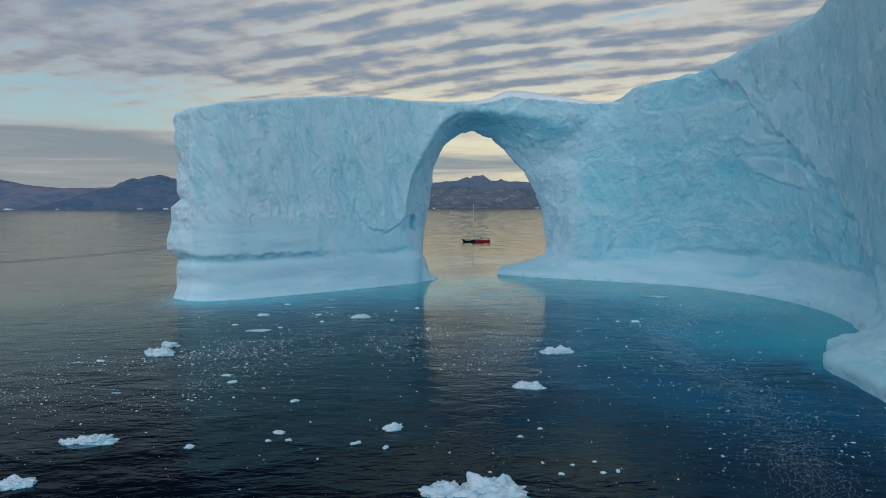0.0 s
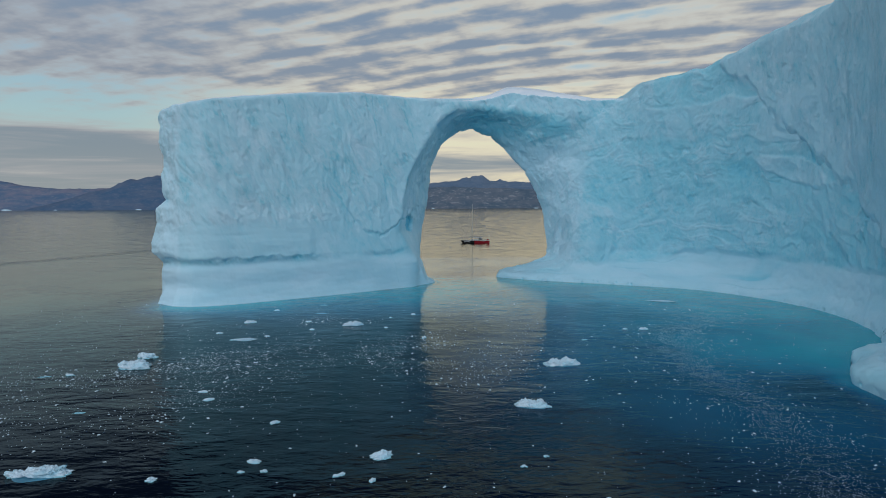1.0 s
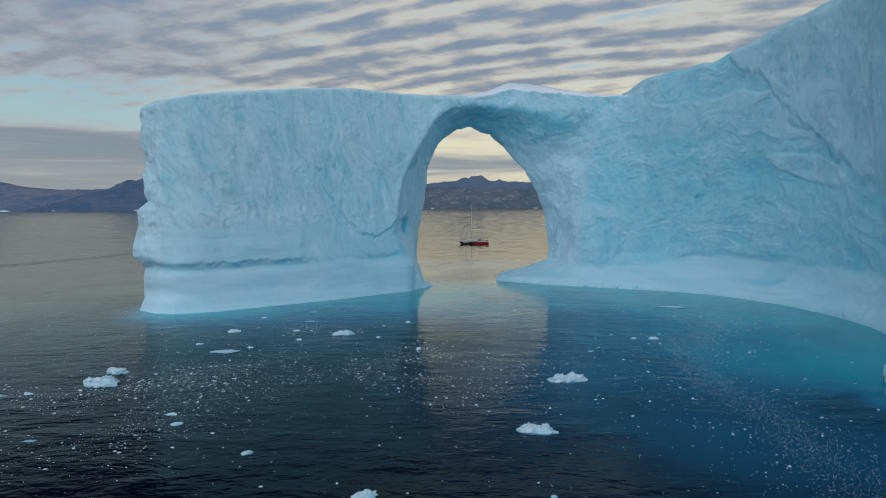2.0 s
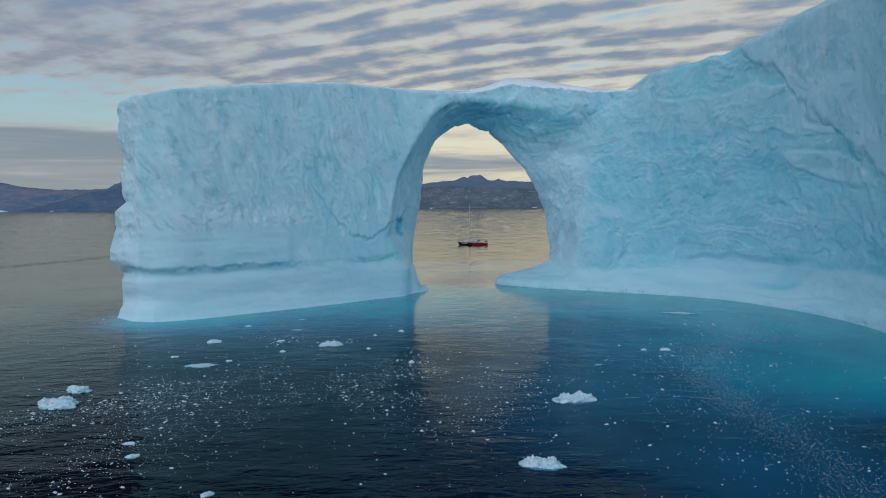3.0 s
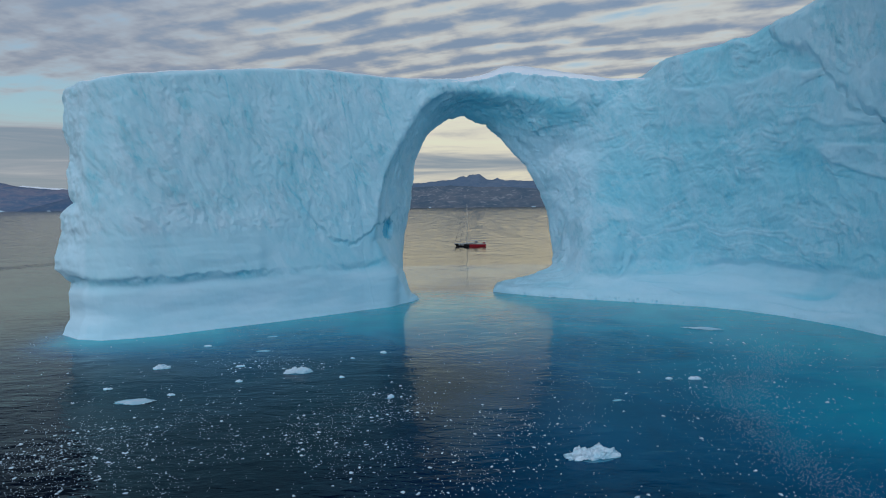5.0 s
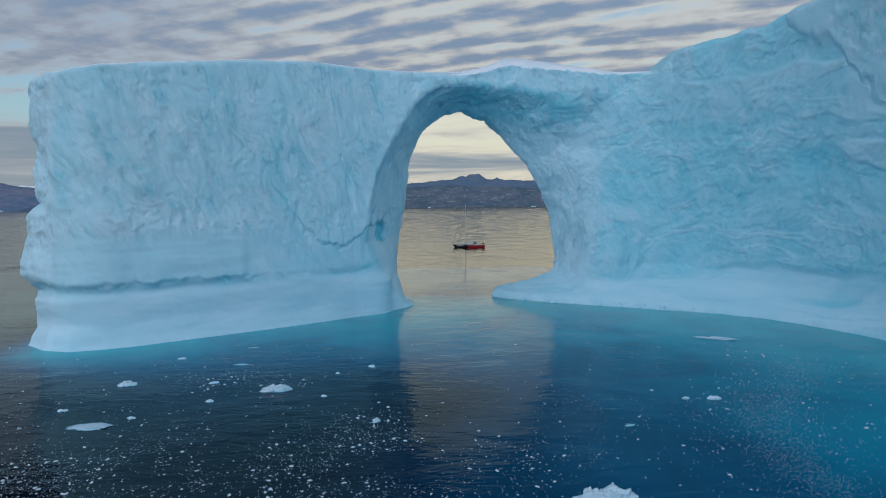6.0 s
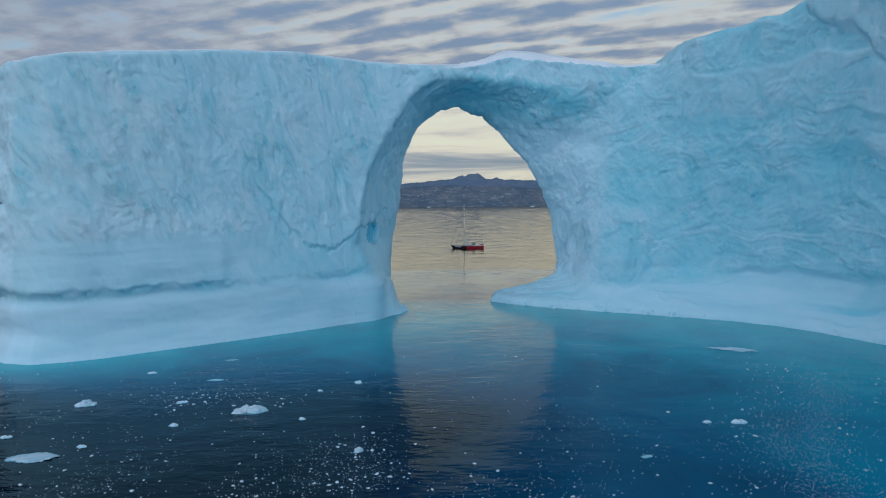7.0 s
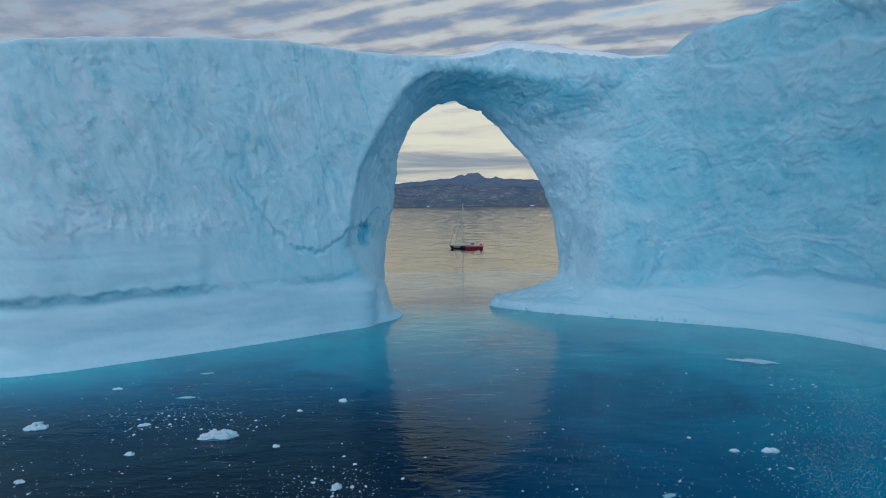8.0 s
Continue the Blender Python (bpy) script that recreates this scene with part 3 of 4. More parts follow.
    # the -0.16 step pales the west end face, light put into its colour
    blue = blue * (1 - foot) + foot * (0.09 + 0.07 * step(4, 10, x) + 0.12 * wave + 0.10 * np.maximum(0.5 - np.abs(wave + 0.1) * 6, 0)) - 0.16 * step(-49.4, -50.3, x) - band * 0.03 - 0.10 * apron * step(0.0, 0.35, fractal(pw, 4.5, 4, 0.5, 94)) - frill * 0.10
    # bluer strip along the notch below the layered band
    blue = blue + 0.14 * np.exp(-((z - 7.9) / 0.9) ** 2) * step(-24, -27, x) + 0.16 * step(6.5, 9, z) * step(14, 11, z) * (1 - step(-26, -22, -x)) * step(2, -4, x)
    blue = blue + calm * (0.055 * big_share * west + 0.045 * flake_share * (1 - west))
    # wave-cut lines along the eastern foot
    out = outline_distance(FOOT_R, x, y) + 0.6 * fractal(v, 14, 3, 0.5, 66)
    lines = lattice(np.stack([out / 1.7, x / 40, y / 40], 1), 67)
    groove = step(0.2, 0.0, np.abs(lines)) * step(-0.4, 0.3, lattice(v / 12, 68)) * foot * step(6, 16, x)
    d, blue = d - 0.16 * groove, blue + 0.15 * groove
    # a long wave-cut ledge, and a lumpy apron of snow beside the gateway
    for reach, deep in ((-2.4, 0.22),):
        ledge = step(0.55, 0.05, np.abs(out - reach - 0.5 * lattice(v / 9, 69))) * foot * step(46, 54, x) * step(-0.5, 0.1, lattice(v / 16 + 3, 70)) * step(5, 3.5, z)
        d, blue = d - deep * ledge, blue + 0.10 * ledge
    mound = foot * step(12, 16, x) * step(0.6, -0.6, x - 49.5 + 0.9 * (y - 145.5) + lattice(v / 3, 74))
    d, blue = d + mound * (0.22 + 0.16 * fractal(v, 2.6, 4, 0.55, 75)), blue - 0.05 * mound
    spots = step(0.35, 0.6, lattice(v * np.array([1.7, 1.7, 1.5]), 76)) * step(0.8, 0.4, z) * step(-0.2, 0.1, z) * mound
    d, blue = d - 0.25 * spots, blue + 0.30 * spots
    # ragged pale hem over the layered band
    hem = step(0.14, 0.0, np.abs(fractal(np.stack([x * 0.5, y * 0.5, z * 1.1], 1) + warp * 1.2, 2.6, 4, 0.55, 77))) * step(15.2, 16.4, z + 0.7 * lattice(v / 2.2, 78)) * step(23, 18, z) * step(-21, -26, x)
    d, blue = d + 0.08 * hem, blue - 0.08 * hem
    # a pale smooth slab in the hollow eastern wall
    pale = step(1.0, 0.75, np.hypot((y - 120.5) / 9.5, (z - 25.3 - 0.30 * (y - 120.5)) / 2.6) + 0.16 * lattice(v / 3, 81)) * (x > 50)
    d, blue = d + 0.30 * pale, blue - 0.18 * pale
    # long cracks
    for lines, a, here in ((CRACKS_WEST, x, (x < 6) & (y < 163)), (CRACKS_ARCH, x, (y > 148) & (y < 170)), (CRACKS_EAST, y, x > 48)):
        for line in lines:
            off = lattice(np.stack([z / 1.6, z * 0, z * 0 + line[0][0]], 1), 5) * 0.16
            r, way = line_distance(line, a + off, z)
            cut = step(0.15, 0.02, r) * here * np.minimum(1, 1.3 - way)
            d, blue = d - 0.09 * cut, blue + 0.18 * cut
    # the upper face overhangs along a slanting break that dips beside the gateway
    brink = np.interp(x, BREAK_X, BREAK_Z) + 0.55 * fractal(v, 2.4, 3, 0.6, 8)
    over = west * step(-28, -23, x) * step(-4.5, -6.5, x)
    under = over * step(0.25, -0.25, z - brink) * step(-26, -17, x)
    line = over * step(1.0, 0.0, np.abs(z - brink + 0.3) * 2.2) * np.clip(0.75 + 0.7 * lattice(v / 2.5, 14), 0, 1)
    # recessed and bluer below the break and along its line
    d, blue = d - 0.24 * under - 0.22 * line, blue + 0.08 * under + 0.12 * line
    r, way = line_distance([(-17, 10.6), (-15.7, 8.9), (-13.7, 7.4), (-11, 7.6), (-7.5, 9.4)], x + lattice(v / 1.9, 18) * 0.4, z + lattice(v / 1.9, 19) * 0.4)
    line = step(0.6, 0.1, r) * west
    d, blue = d - 0.09 * line, blue + 0.08 * line
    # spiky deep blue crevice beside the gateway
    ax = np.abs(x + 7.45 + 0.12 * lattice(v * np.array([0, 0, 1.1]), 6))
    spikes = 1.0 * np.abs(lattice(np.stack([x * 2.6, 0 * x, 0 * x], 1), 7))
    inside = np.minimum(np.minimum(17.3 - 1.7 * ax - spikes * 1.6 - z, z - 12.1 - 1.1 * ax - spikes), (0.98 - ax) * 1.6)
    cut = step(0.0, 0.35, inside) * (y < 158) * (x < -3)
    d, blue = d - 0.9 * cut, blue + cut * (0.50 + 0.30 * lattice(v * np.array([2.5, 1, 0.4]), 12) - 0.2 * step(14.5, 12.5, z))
    v = v + n * d[:, None]
    n = vertex_normals(v, q)
    c, cn = v[q].mean(1), n[q].mean(1)
    snow = (cn[:, 2] > 0.80 - 0.38 * step(4, 14, c[:, 0]) * step(46, 40, c[:, 0])) & (c[:, 2] > np.interp(c[:, 0], TOP_X, TOP_Z) - 1.6) & (c[:, 0] < 45)
    blue = blue * (1 - step(0.35, 0.7, n[:, 2]) * (z > 33) * (x < 45))
    broken = np.clip(1 - 0.88 * foot - 0.7 * band - 0.5 * apron - 0.4 * bowl * (x > 30), 0.1, 1)
    share = lambda arr: arr[q].mean(1) > 0.5
    low = ~snow & share(foot)
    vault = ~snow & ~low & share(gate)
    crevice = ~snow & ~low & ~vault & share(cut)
    layers = ~snow & ~low & ~vault & share(band)
    wall = ~(snow | low | vault | crevice | layers)
    sides = c[:, 0] < 6
    berg_ob = tagged(new("iceberg"), "huge pale blue iceberg with a natural arch standing in the sea", "iceberg")
    pieces = (("ice_wall", wall, "rough pale blue glacier ice wall"), ("ice_foot", low & sides, "smooth wave-washed white ice foot under the block"), ("ice_foot", low & ~sides, "smooth white ice foot sloping into turquoise water"),
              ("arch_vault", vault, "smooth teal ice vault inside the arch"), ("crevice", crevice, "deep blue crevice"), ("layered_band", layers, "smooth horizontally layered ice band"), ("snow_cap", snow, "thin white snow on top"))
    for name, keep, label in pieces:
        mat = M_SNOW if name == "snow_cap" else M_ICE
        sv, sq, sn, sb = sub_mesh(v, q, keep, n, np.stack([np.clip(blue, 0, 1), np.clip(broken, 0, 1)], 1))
        ob = new(name, mesh_from(name, sv, sq, mat, sn, {"blue_share": sb[:, 0], "broken": sb[:, 1]}))
        ob.parent = berg_ob
        tagged(ob, label)
    return berg_ob


CELL = 0.8
build_iceberg()


# ---- water ----
def build_water():
    def axis(lo, a, b, hi, inner):
        core = np.arange(a, b + inner, inner)
        left = a - np.geomspace(inner, a - lo, 26)[::-1]
        right = core[-1] + np.geomspace(inner, hi - core[-1], 26)
        return np.concatenate([left, core, right])
    # a square grid near the ice, and beyond SEAM a fan of rows with real ripples, long as they are far
    xs, ys = axis(-6000, -170, 110, 6000, 2.0), np.concatenate([-np.geomspace(4, 3000, 20)[::-1], np.arange(0, SEAM + 1, 2.0)])
    X1, Y1 = np.meshgrid(xs, ys, indexing="ij")
    fan = np.concatenate([-np.geomspace(1.0, 40, 18)[::-1], np.arange(-0.99, -0.86, 0.02), np.arange(-0.86, 0.86, 0.0042), np.arange(0.86, 0.99, 0.02), np.geomspace(1.0, 40, 18)])
    rows = np.concatenate([SEAM * np.exp(np.arange(0, 4.26, 0.0044)), [5200]])
    U, Y2 = np.meshgrid(fan, rows, indexing="ij")
    X2 = U * Y2
    p = np.stack([U * 90, np.log(Y2) * 78, 0 * U], -1).reshape(-1, 3)
    crest = (fractal(p, 1.0, 2, 0.5, 21) + 0.6 * fractal(p, 3.5, 2, 0.5, 25)).reshape(U.shape)
    Z2 = crest * RIPPLE * Y2 / 50 * (1 + 0.35 * step(170, 260, Y2)) * step(140, 230, Y2) * step(0.86, 0.80, np.abs(U)) * step(4250, 4050, Y2)
    X, Y = np.concatenate([X1.ravel(), X2.ravel()]), np.concatenate([Y1.ravel(), Y2.ravel()])
    Z = np.concatenate([0 * X1.ravel(), Z2.ravel()])
    # painted glow: fades away from the feet, with a blue floor in the bay
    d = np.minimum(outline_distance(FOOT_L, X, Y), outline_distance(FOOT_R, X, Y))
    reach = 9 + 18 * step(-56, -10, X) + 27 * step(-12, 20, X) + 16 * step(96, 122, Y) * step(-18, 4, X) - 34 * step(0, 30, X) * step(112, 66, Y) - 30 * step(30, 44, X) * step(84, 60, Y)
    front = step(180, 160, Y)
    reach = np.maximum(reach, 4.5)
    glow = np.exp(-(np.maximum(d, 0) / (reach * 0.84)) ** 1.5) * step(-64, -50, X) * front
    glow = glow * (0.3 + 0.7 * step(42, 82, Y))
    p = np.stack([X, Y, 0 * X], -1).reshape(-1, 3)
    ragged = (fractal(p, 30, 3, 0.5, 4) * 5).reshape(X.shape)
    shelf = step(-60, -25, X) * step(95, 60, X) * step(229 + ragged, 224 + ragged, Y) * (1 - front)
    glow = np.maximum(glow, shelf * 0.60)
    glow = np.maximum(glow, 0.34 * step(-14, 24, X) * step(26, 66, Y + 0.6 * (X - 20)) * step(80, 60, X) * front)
    # a band of ruffled water far off to the west
    r, _ = line_distance([(-260, 100), (-148, 203), (-137, 232), (-123, 272), (-90, 360)], (X + ragged * 0.4).ravel(), Y.ravel())
    ruffled = step(7, 3, r).reshape(X.shape)
    open_water = step(60, 230, np.hypot(X, Y))
    quads = []
    for first, (nx, ny) in ((0, X1.shape), (X1.size, X2.shape)):
        idx = first + np.arange(nx * ny).reshape(nx, ny)
        quads.append(np.stack([idx[:-1, :-1], idx[1:, :-1], idx[1:, 1:], idx[:-1, 1:]], -1).reshape(-1, 4))
    me = mesh_from("water", np.stack([X, Y, Z], -1), np.concatenate(quads), M_WATER, None, {"ice_glow": glow, "ruffled": ruffled, "open_water": open_water})
    return tagged(new("water", me), "calm dark sea water turning turquoise beside the ice", "sea", kind="structure")


SEAM, RIPPLE = 60.0, 0.013
build_water()


# ---- far shore ----
def build_range(name, label, x0, x1, y0, y1, crest_x, crest_z, mat, seed, rough):
    nx, ny = 260, 26
    X, V = np.meshgrid(np.linspace(x0, x1, nx), np.linspace(0, 1, ny), indexing="ij")
    Y = y0 + (y1 - y0) * V
    p = np.stack([X, Y, 0 * X], -1).reshape(-1, 3)
    crest = np.interp(X, crest_x, crest_z)
    n1 = fractal(p, rough * 4, 5, 0.5, seed, True).reshape(X.shape)
    n2 = fractal(p * np.array([1, 0.6, 1]), rough, 4, 0.55, seed + 9, True).reshape(X.shape)
    prof = np.sin(np.minimum(V / 0.62, 1.3) * math.pi / 2) ** 0.9
    Z = np.maximum(prof * crest + (n1 * 0.03 + n2 * 0.04) * crest * np.sin(np.clip(V * 1.15, 0, 1) * math.pi) , -2)
    Z[:, 0] = -2
    Z[:, -1] = -2
    idx = np.arange(nx * ny).reshape(nx, ny)
    quads = np.stack([idx[:-1, :-1], idx[1:, :-1], idx[1:, 1:], idx[:-1, 1:]], -1).reshape(-1, 4)
    me = mesh_from(name, np.stack([X, Y, Z], -1).reshape(-1, 3), quads, mat)
    return tagged(new(name, me), label, "mountains")


# distance haze, and rosy light on one range, put into these rock colours
M_ROCK_DARK = material("dark_haze_slopes", rock_build((0.065, 0.125, 0.22), (0.115, 0.15, 0.225), 0.22))
M_ROCK_ROSY_HAZE = material("rosy_haze_slopes", rock_build((0.09, 0.15, 0.25), (0.20, 0.20, 0.27), 0.4))
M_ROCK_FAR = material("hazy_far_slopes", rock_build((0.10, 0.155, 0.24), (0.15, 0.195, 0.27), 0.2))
M_ROCK_HILL = material("hazed_tundra_hills", rock_build((0.085, 0.125, 0.175), (0.14, 0.16, 0.20), 0.8))
build_range("mountain_range", "distant mountain range with snow patches, coloured by haze and rosy light", -4200, -1500, 4550, 4900, [-4200, -3500, -3250, -3000, -2700, -2500, -2300, -1500], [230, 232, 182, 158, 156, 172, 160, 100], M_ROCK_ROSY_HAZE, 5, 120)
build_range("mountain_range", "thin white ice cap on a far mountain range", -3600, -2600, 5020, 5120, [-3600, -3430, -3300, -3130, -2890, -2780, -2600], [170, 203, 191, 179, 167, 168, 120], M_SNOW, 8, 200)
build_range("mountain_range", "dark mountain blued by haze above the far shore", -2950, -900, 4300, 4700, [-2950, -2750, -2600, -2450, -2380, -2310, -2250, -2190, -2110, -2040, -1980, -1900, -1600, -1200, -900], [30, 80, 128, 150, 190, 222, 212, 228, 242, 224, 212, 200, 190, 120, 60], M_ROCK_DARK, 15, 110)
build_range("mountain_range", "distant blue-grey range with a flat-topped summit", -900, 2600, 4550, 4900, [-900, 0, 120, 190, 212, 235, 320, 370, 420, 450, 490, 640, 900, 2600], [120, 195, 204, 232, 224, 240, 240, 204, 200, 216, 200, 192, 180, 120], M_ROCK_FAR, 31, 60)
build_range("mountain_range", "low brown foothills greyed by haze, with pale rock streaks on the shore", -1100, 2600, 4280, 4520, [-1100, -200, 100, 300, 450, 700, 2600], [60, 140, 150, 138, 142, 125, 100], M_ROCK_HILL, 41, 80)


def far_berg(x, y, w, h, seed):
    bm = bmesh.new()
    bmesh.ops.create_icosphere(bm, subdivisions=3, radius=1)
    for v in bm.verts:
        k = 1 + 0.35 * noise.fractal(v.co * 1.3 + Vector((seed * 7.1, 0, 0)), 0.8, 2.0, 4)
        v.co = Vector((v.co.x * k * w / 2, v.co.y * k * w / 3, max(v.co.z * k, -0.15) * h))
    me = bpy.data.meshes.new("far_iceberg")
    bm.to_mesh(me)
    bm.free()
    me.materials.append(M_FLOE)
    ob = new("far_iceberg", me)
    ob.matrix_world = pose(x, y, 0)
    return tagged(ob, "small white iceberg floating off the far shore", "iceberg", "icebergs off the far shore")


for k, (x, y, w, h) in enumerate([(-2960, 4150, 60, 9), (-2630, 4150, 22, 5), (-2060, 4140, 42, 8), (-1880, 4130, 40, 8), (640, 4150, 30, 4), (-60, 4150, 20, 4)]):
    far_berg(x, y, w, h, k)


# ---- floating ice ----
def floe(x, y, width, shape="lump", seed=1, turn=0.0):
    """A bergy bit: jagged lumps joined above a waterline; shape is lump, slab, crest or bowl."""
    rng = random.Random(seed)
    bm = bmesh.new()
    sub = 5 if width > 2.4 else 4 if width > 1.4 else 3 if width > 0.7 else 2
    depth, high = {"lump": (0.62, 0.30), "slab": (0.42, 0.09), "crest": (0.5, 0.34), "bowl": (0.5, 0.24)}[shape]
    lobes = {"lump": [(0, 0, 1)], "slab": [(0, 0, 1)], "crest": [(-0.22, 0, 0.62), (0.14, 0.02, 0.68)], "bowl": [(-0.33, 0.02, 0.42), (0.17, 0, 0.66)]}[shape]
    for cx, cy, k in lobes:
        made = bmesh.ops.create_icosphere(bm, subdivisions=sub, radius=0.5)["verts"]
        off = Vector((rng.uniform(-50, 50), rng.uniform(-50, 50), rng.uniform(-50, 50)))
        for v in made:
            c = v.co * 2
            flat = Vector((c.x, c.y, 0))
            r = 1 + 0.45 * noise.fractal(c * 1.2 + off, 0.9, 2.0, 3) + 0.22 * noise.fractal(c * 3.4 + off, 0.7, 2.0, 3)
            p = c * r * 0.5 * k
            peaks = 0.78 + 0.38 * noise.noise(flat * 1.5 + off) + 0.26 * noise.noise(flat * 3.7 + off) + 0.16 * noise.fractal(flat * 8.0 + off, 0.7, 2.0, 3)
            p += c * 0.022 * k * noise.fractal(c * 7.5 + off, 0.6, 2.0, 4)
            z = p.z * 2 * high * (0.30 if shape == "slab" else peaks) if p.z > 0 else p.z * high
            v.co = Vector(((p.x + cx) * width, (p.y + cy) * width * depth, max(z, -0.05) * width + 0.01 * width))
    bmesh.ops.remove_doubles(bm, verts=bm.verts, dist=0.004 * width)
    for f in bm.faces:
        f.smooth = width > 2.4
    ob = new("ice_floe")
    words = {"lump": "lump", "slab": "flat slab", "crest": "jagged double-crested lump", "bowl": "hollowed crescent lump"}[shape]
    part("ice_block", bm, M_FLOE, ob)
    if width > 2.7:
        bm = bmesh.new()
        m = 28
        ring = []
        for k in range(m):
            a = 2 * math.pi * k / m
            r = 0.50 * width * (0.98 + 0.25 * noise.noise(Vector((math.cos(a) * 1.5, math.sin(a) * 1.5, seed * 3.3))))
            ring.append((math.cos(a) * r, math.sin(a) * r * depth))
        top = [bm.verts.new((px * 0.94, py * 0.94, 0.035)) for px, py in ring]
        low = [bm.verts.new((px, py, -0.05)) for px, py in ring]
        bm.faces.new(top)
        for k in range(m):
            bm.faces.new((low[k], low[(k + 1) % m], top[(k + 1) % m], top[k]))
        part("waterline_ledge", bm, M_SHELF, ob, "wet blue-green ledge at the waterline")
    ob.matrix_world = pose(x, y, 0, 0, 0, turn)
    size = "large" if width > 2.6 else "small" if width < 1 else "mid-sized"
    return tagged(ob, f"{size} white {words} of ice floating on the sea", "ice floe", "ice floes drifting before the iceberg")


FLOES = [(-35.9, 75.8, 3.2, "lump", 5), (-36.6, 80.5, 2.2, "lump", 0), (-28.2, 47.0, 3.9, "bowl", 8), (8.8, 61.2, 3.0, "crest", -10), (14.3, 75.9, 3.8, "crest", 4), (-13.8, 100.5, 3.0, "crest", 6)]
FLOES += [(-27.8, 90.4, 3.6, "slab", 3), (-4.3, 49.8, 1.6, "lump", 20), (2.1, 38.2, 6.4, "bowl", 0), (-28.8, 39.6, 2.0, "lump", 10), (43.1, 123, 4.4, "slab", -24), (-30.7, 103, 1.8, "crest", 15)]
FLOES += [(-13.6, 49, 0.9, "lump", 0), (-14.3, 57.1, 0.9, "lump", 40), (-19.8, 46, 0.8, "lump", 10), (-4.5, 45.9, 0.7, "lump", 70), (-6.9, 46.7, 0.9, "crest", 30), (-12.4, 47.4, 0.6, "lump", 0)]
FLOES += [(-14, 47.3, 0.5, "lump", 9), (-32.8, 94.7, 0.9, "lump", 0), (-31.5, 104.2, 0.8, "lump", 50), (-29.6, 114.4, 1.1, "crest", 0), (-22.2, 120.3, 1.3, "slab", 10), (-4.7, 109.6, 0.9, "lump", 0)]
FLOES += [(6.2, 48, 0.5, "lump", 0), (8.1, 49.8, 0.5, "lump", 30), (11.2, 41.3, 0.5, "lump", 0), (12.3, 41.6, 0.5, "lump", 60), (8.2, 41.1, 0.5, "lump", 0), (-21.5, 103.5, 1.1, "crest", 20)]
FLOES += [(-19.6, 97.1, 0.8, "lump", 0), (-21, 111.4, 1.6, "slab", 4), (-8.4, 98.4, 0.7, "lump", 0), (-2.3, 91, 1.0, "lump", 80), (-25.1, 92.5, 0.8, "lump", 0), (30.8, 96.2, 1.3, "crest", 0)]
FLOES += [(28, 96.4, 0.8, "lump", 0), (20.2, 89.3, 1.0, "slab", 20), (-8.4, 106.9, 0.6, "lump", 0), (25.8, 156, 1.2, "lump", 0), (-44, 72, 1.2, "slab", 10), (-41.5, 72.5, 0.9, "lump", 0), (-33, 60, 1.1, "slab", 0), (-24, 66, 1.0, "crest", 0), (-22.5, 63.5, 0.9, "lump", 20)]
for k, (x, y, w, shape, turn) in enumerate(FLOES):
    floe(x, y, w, shape, k + 1, turn)


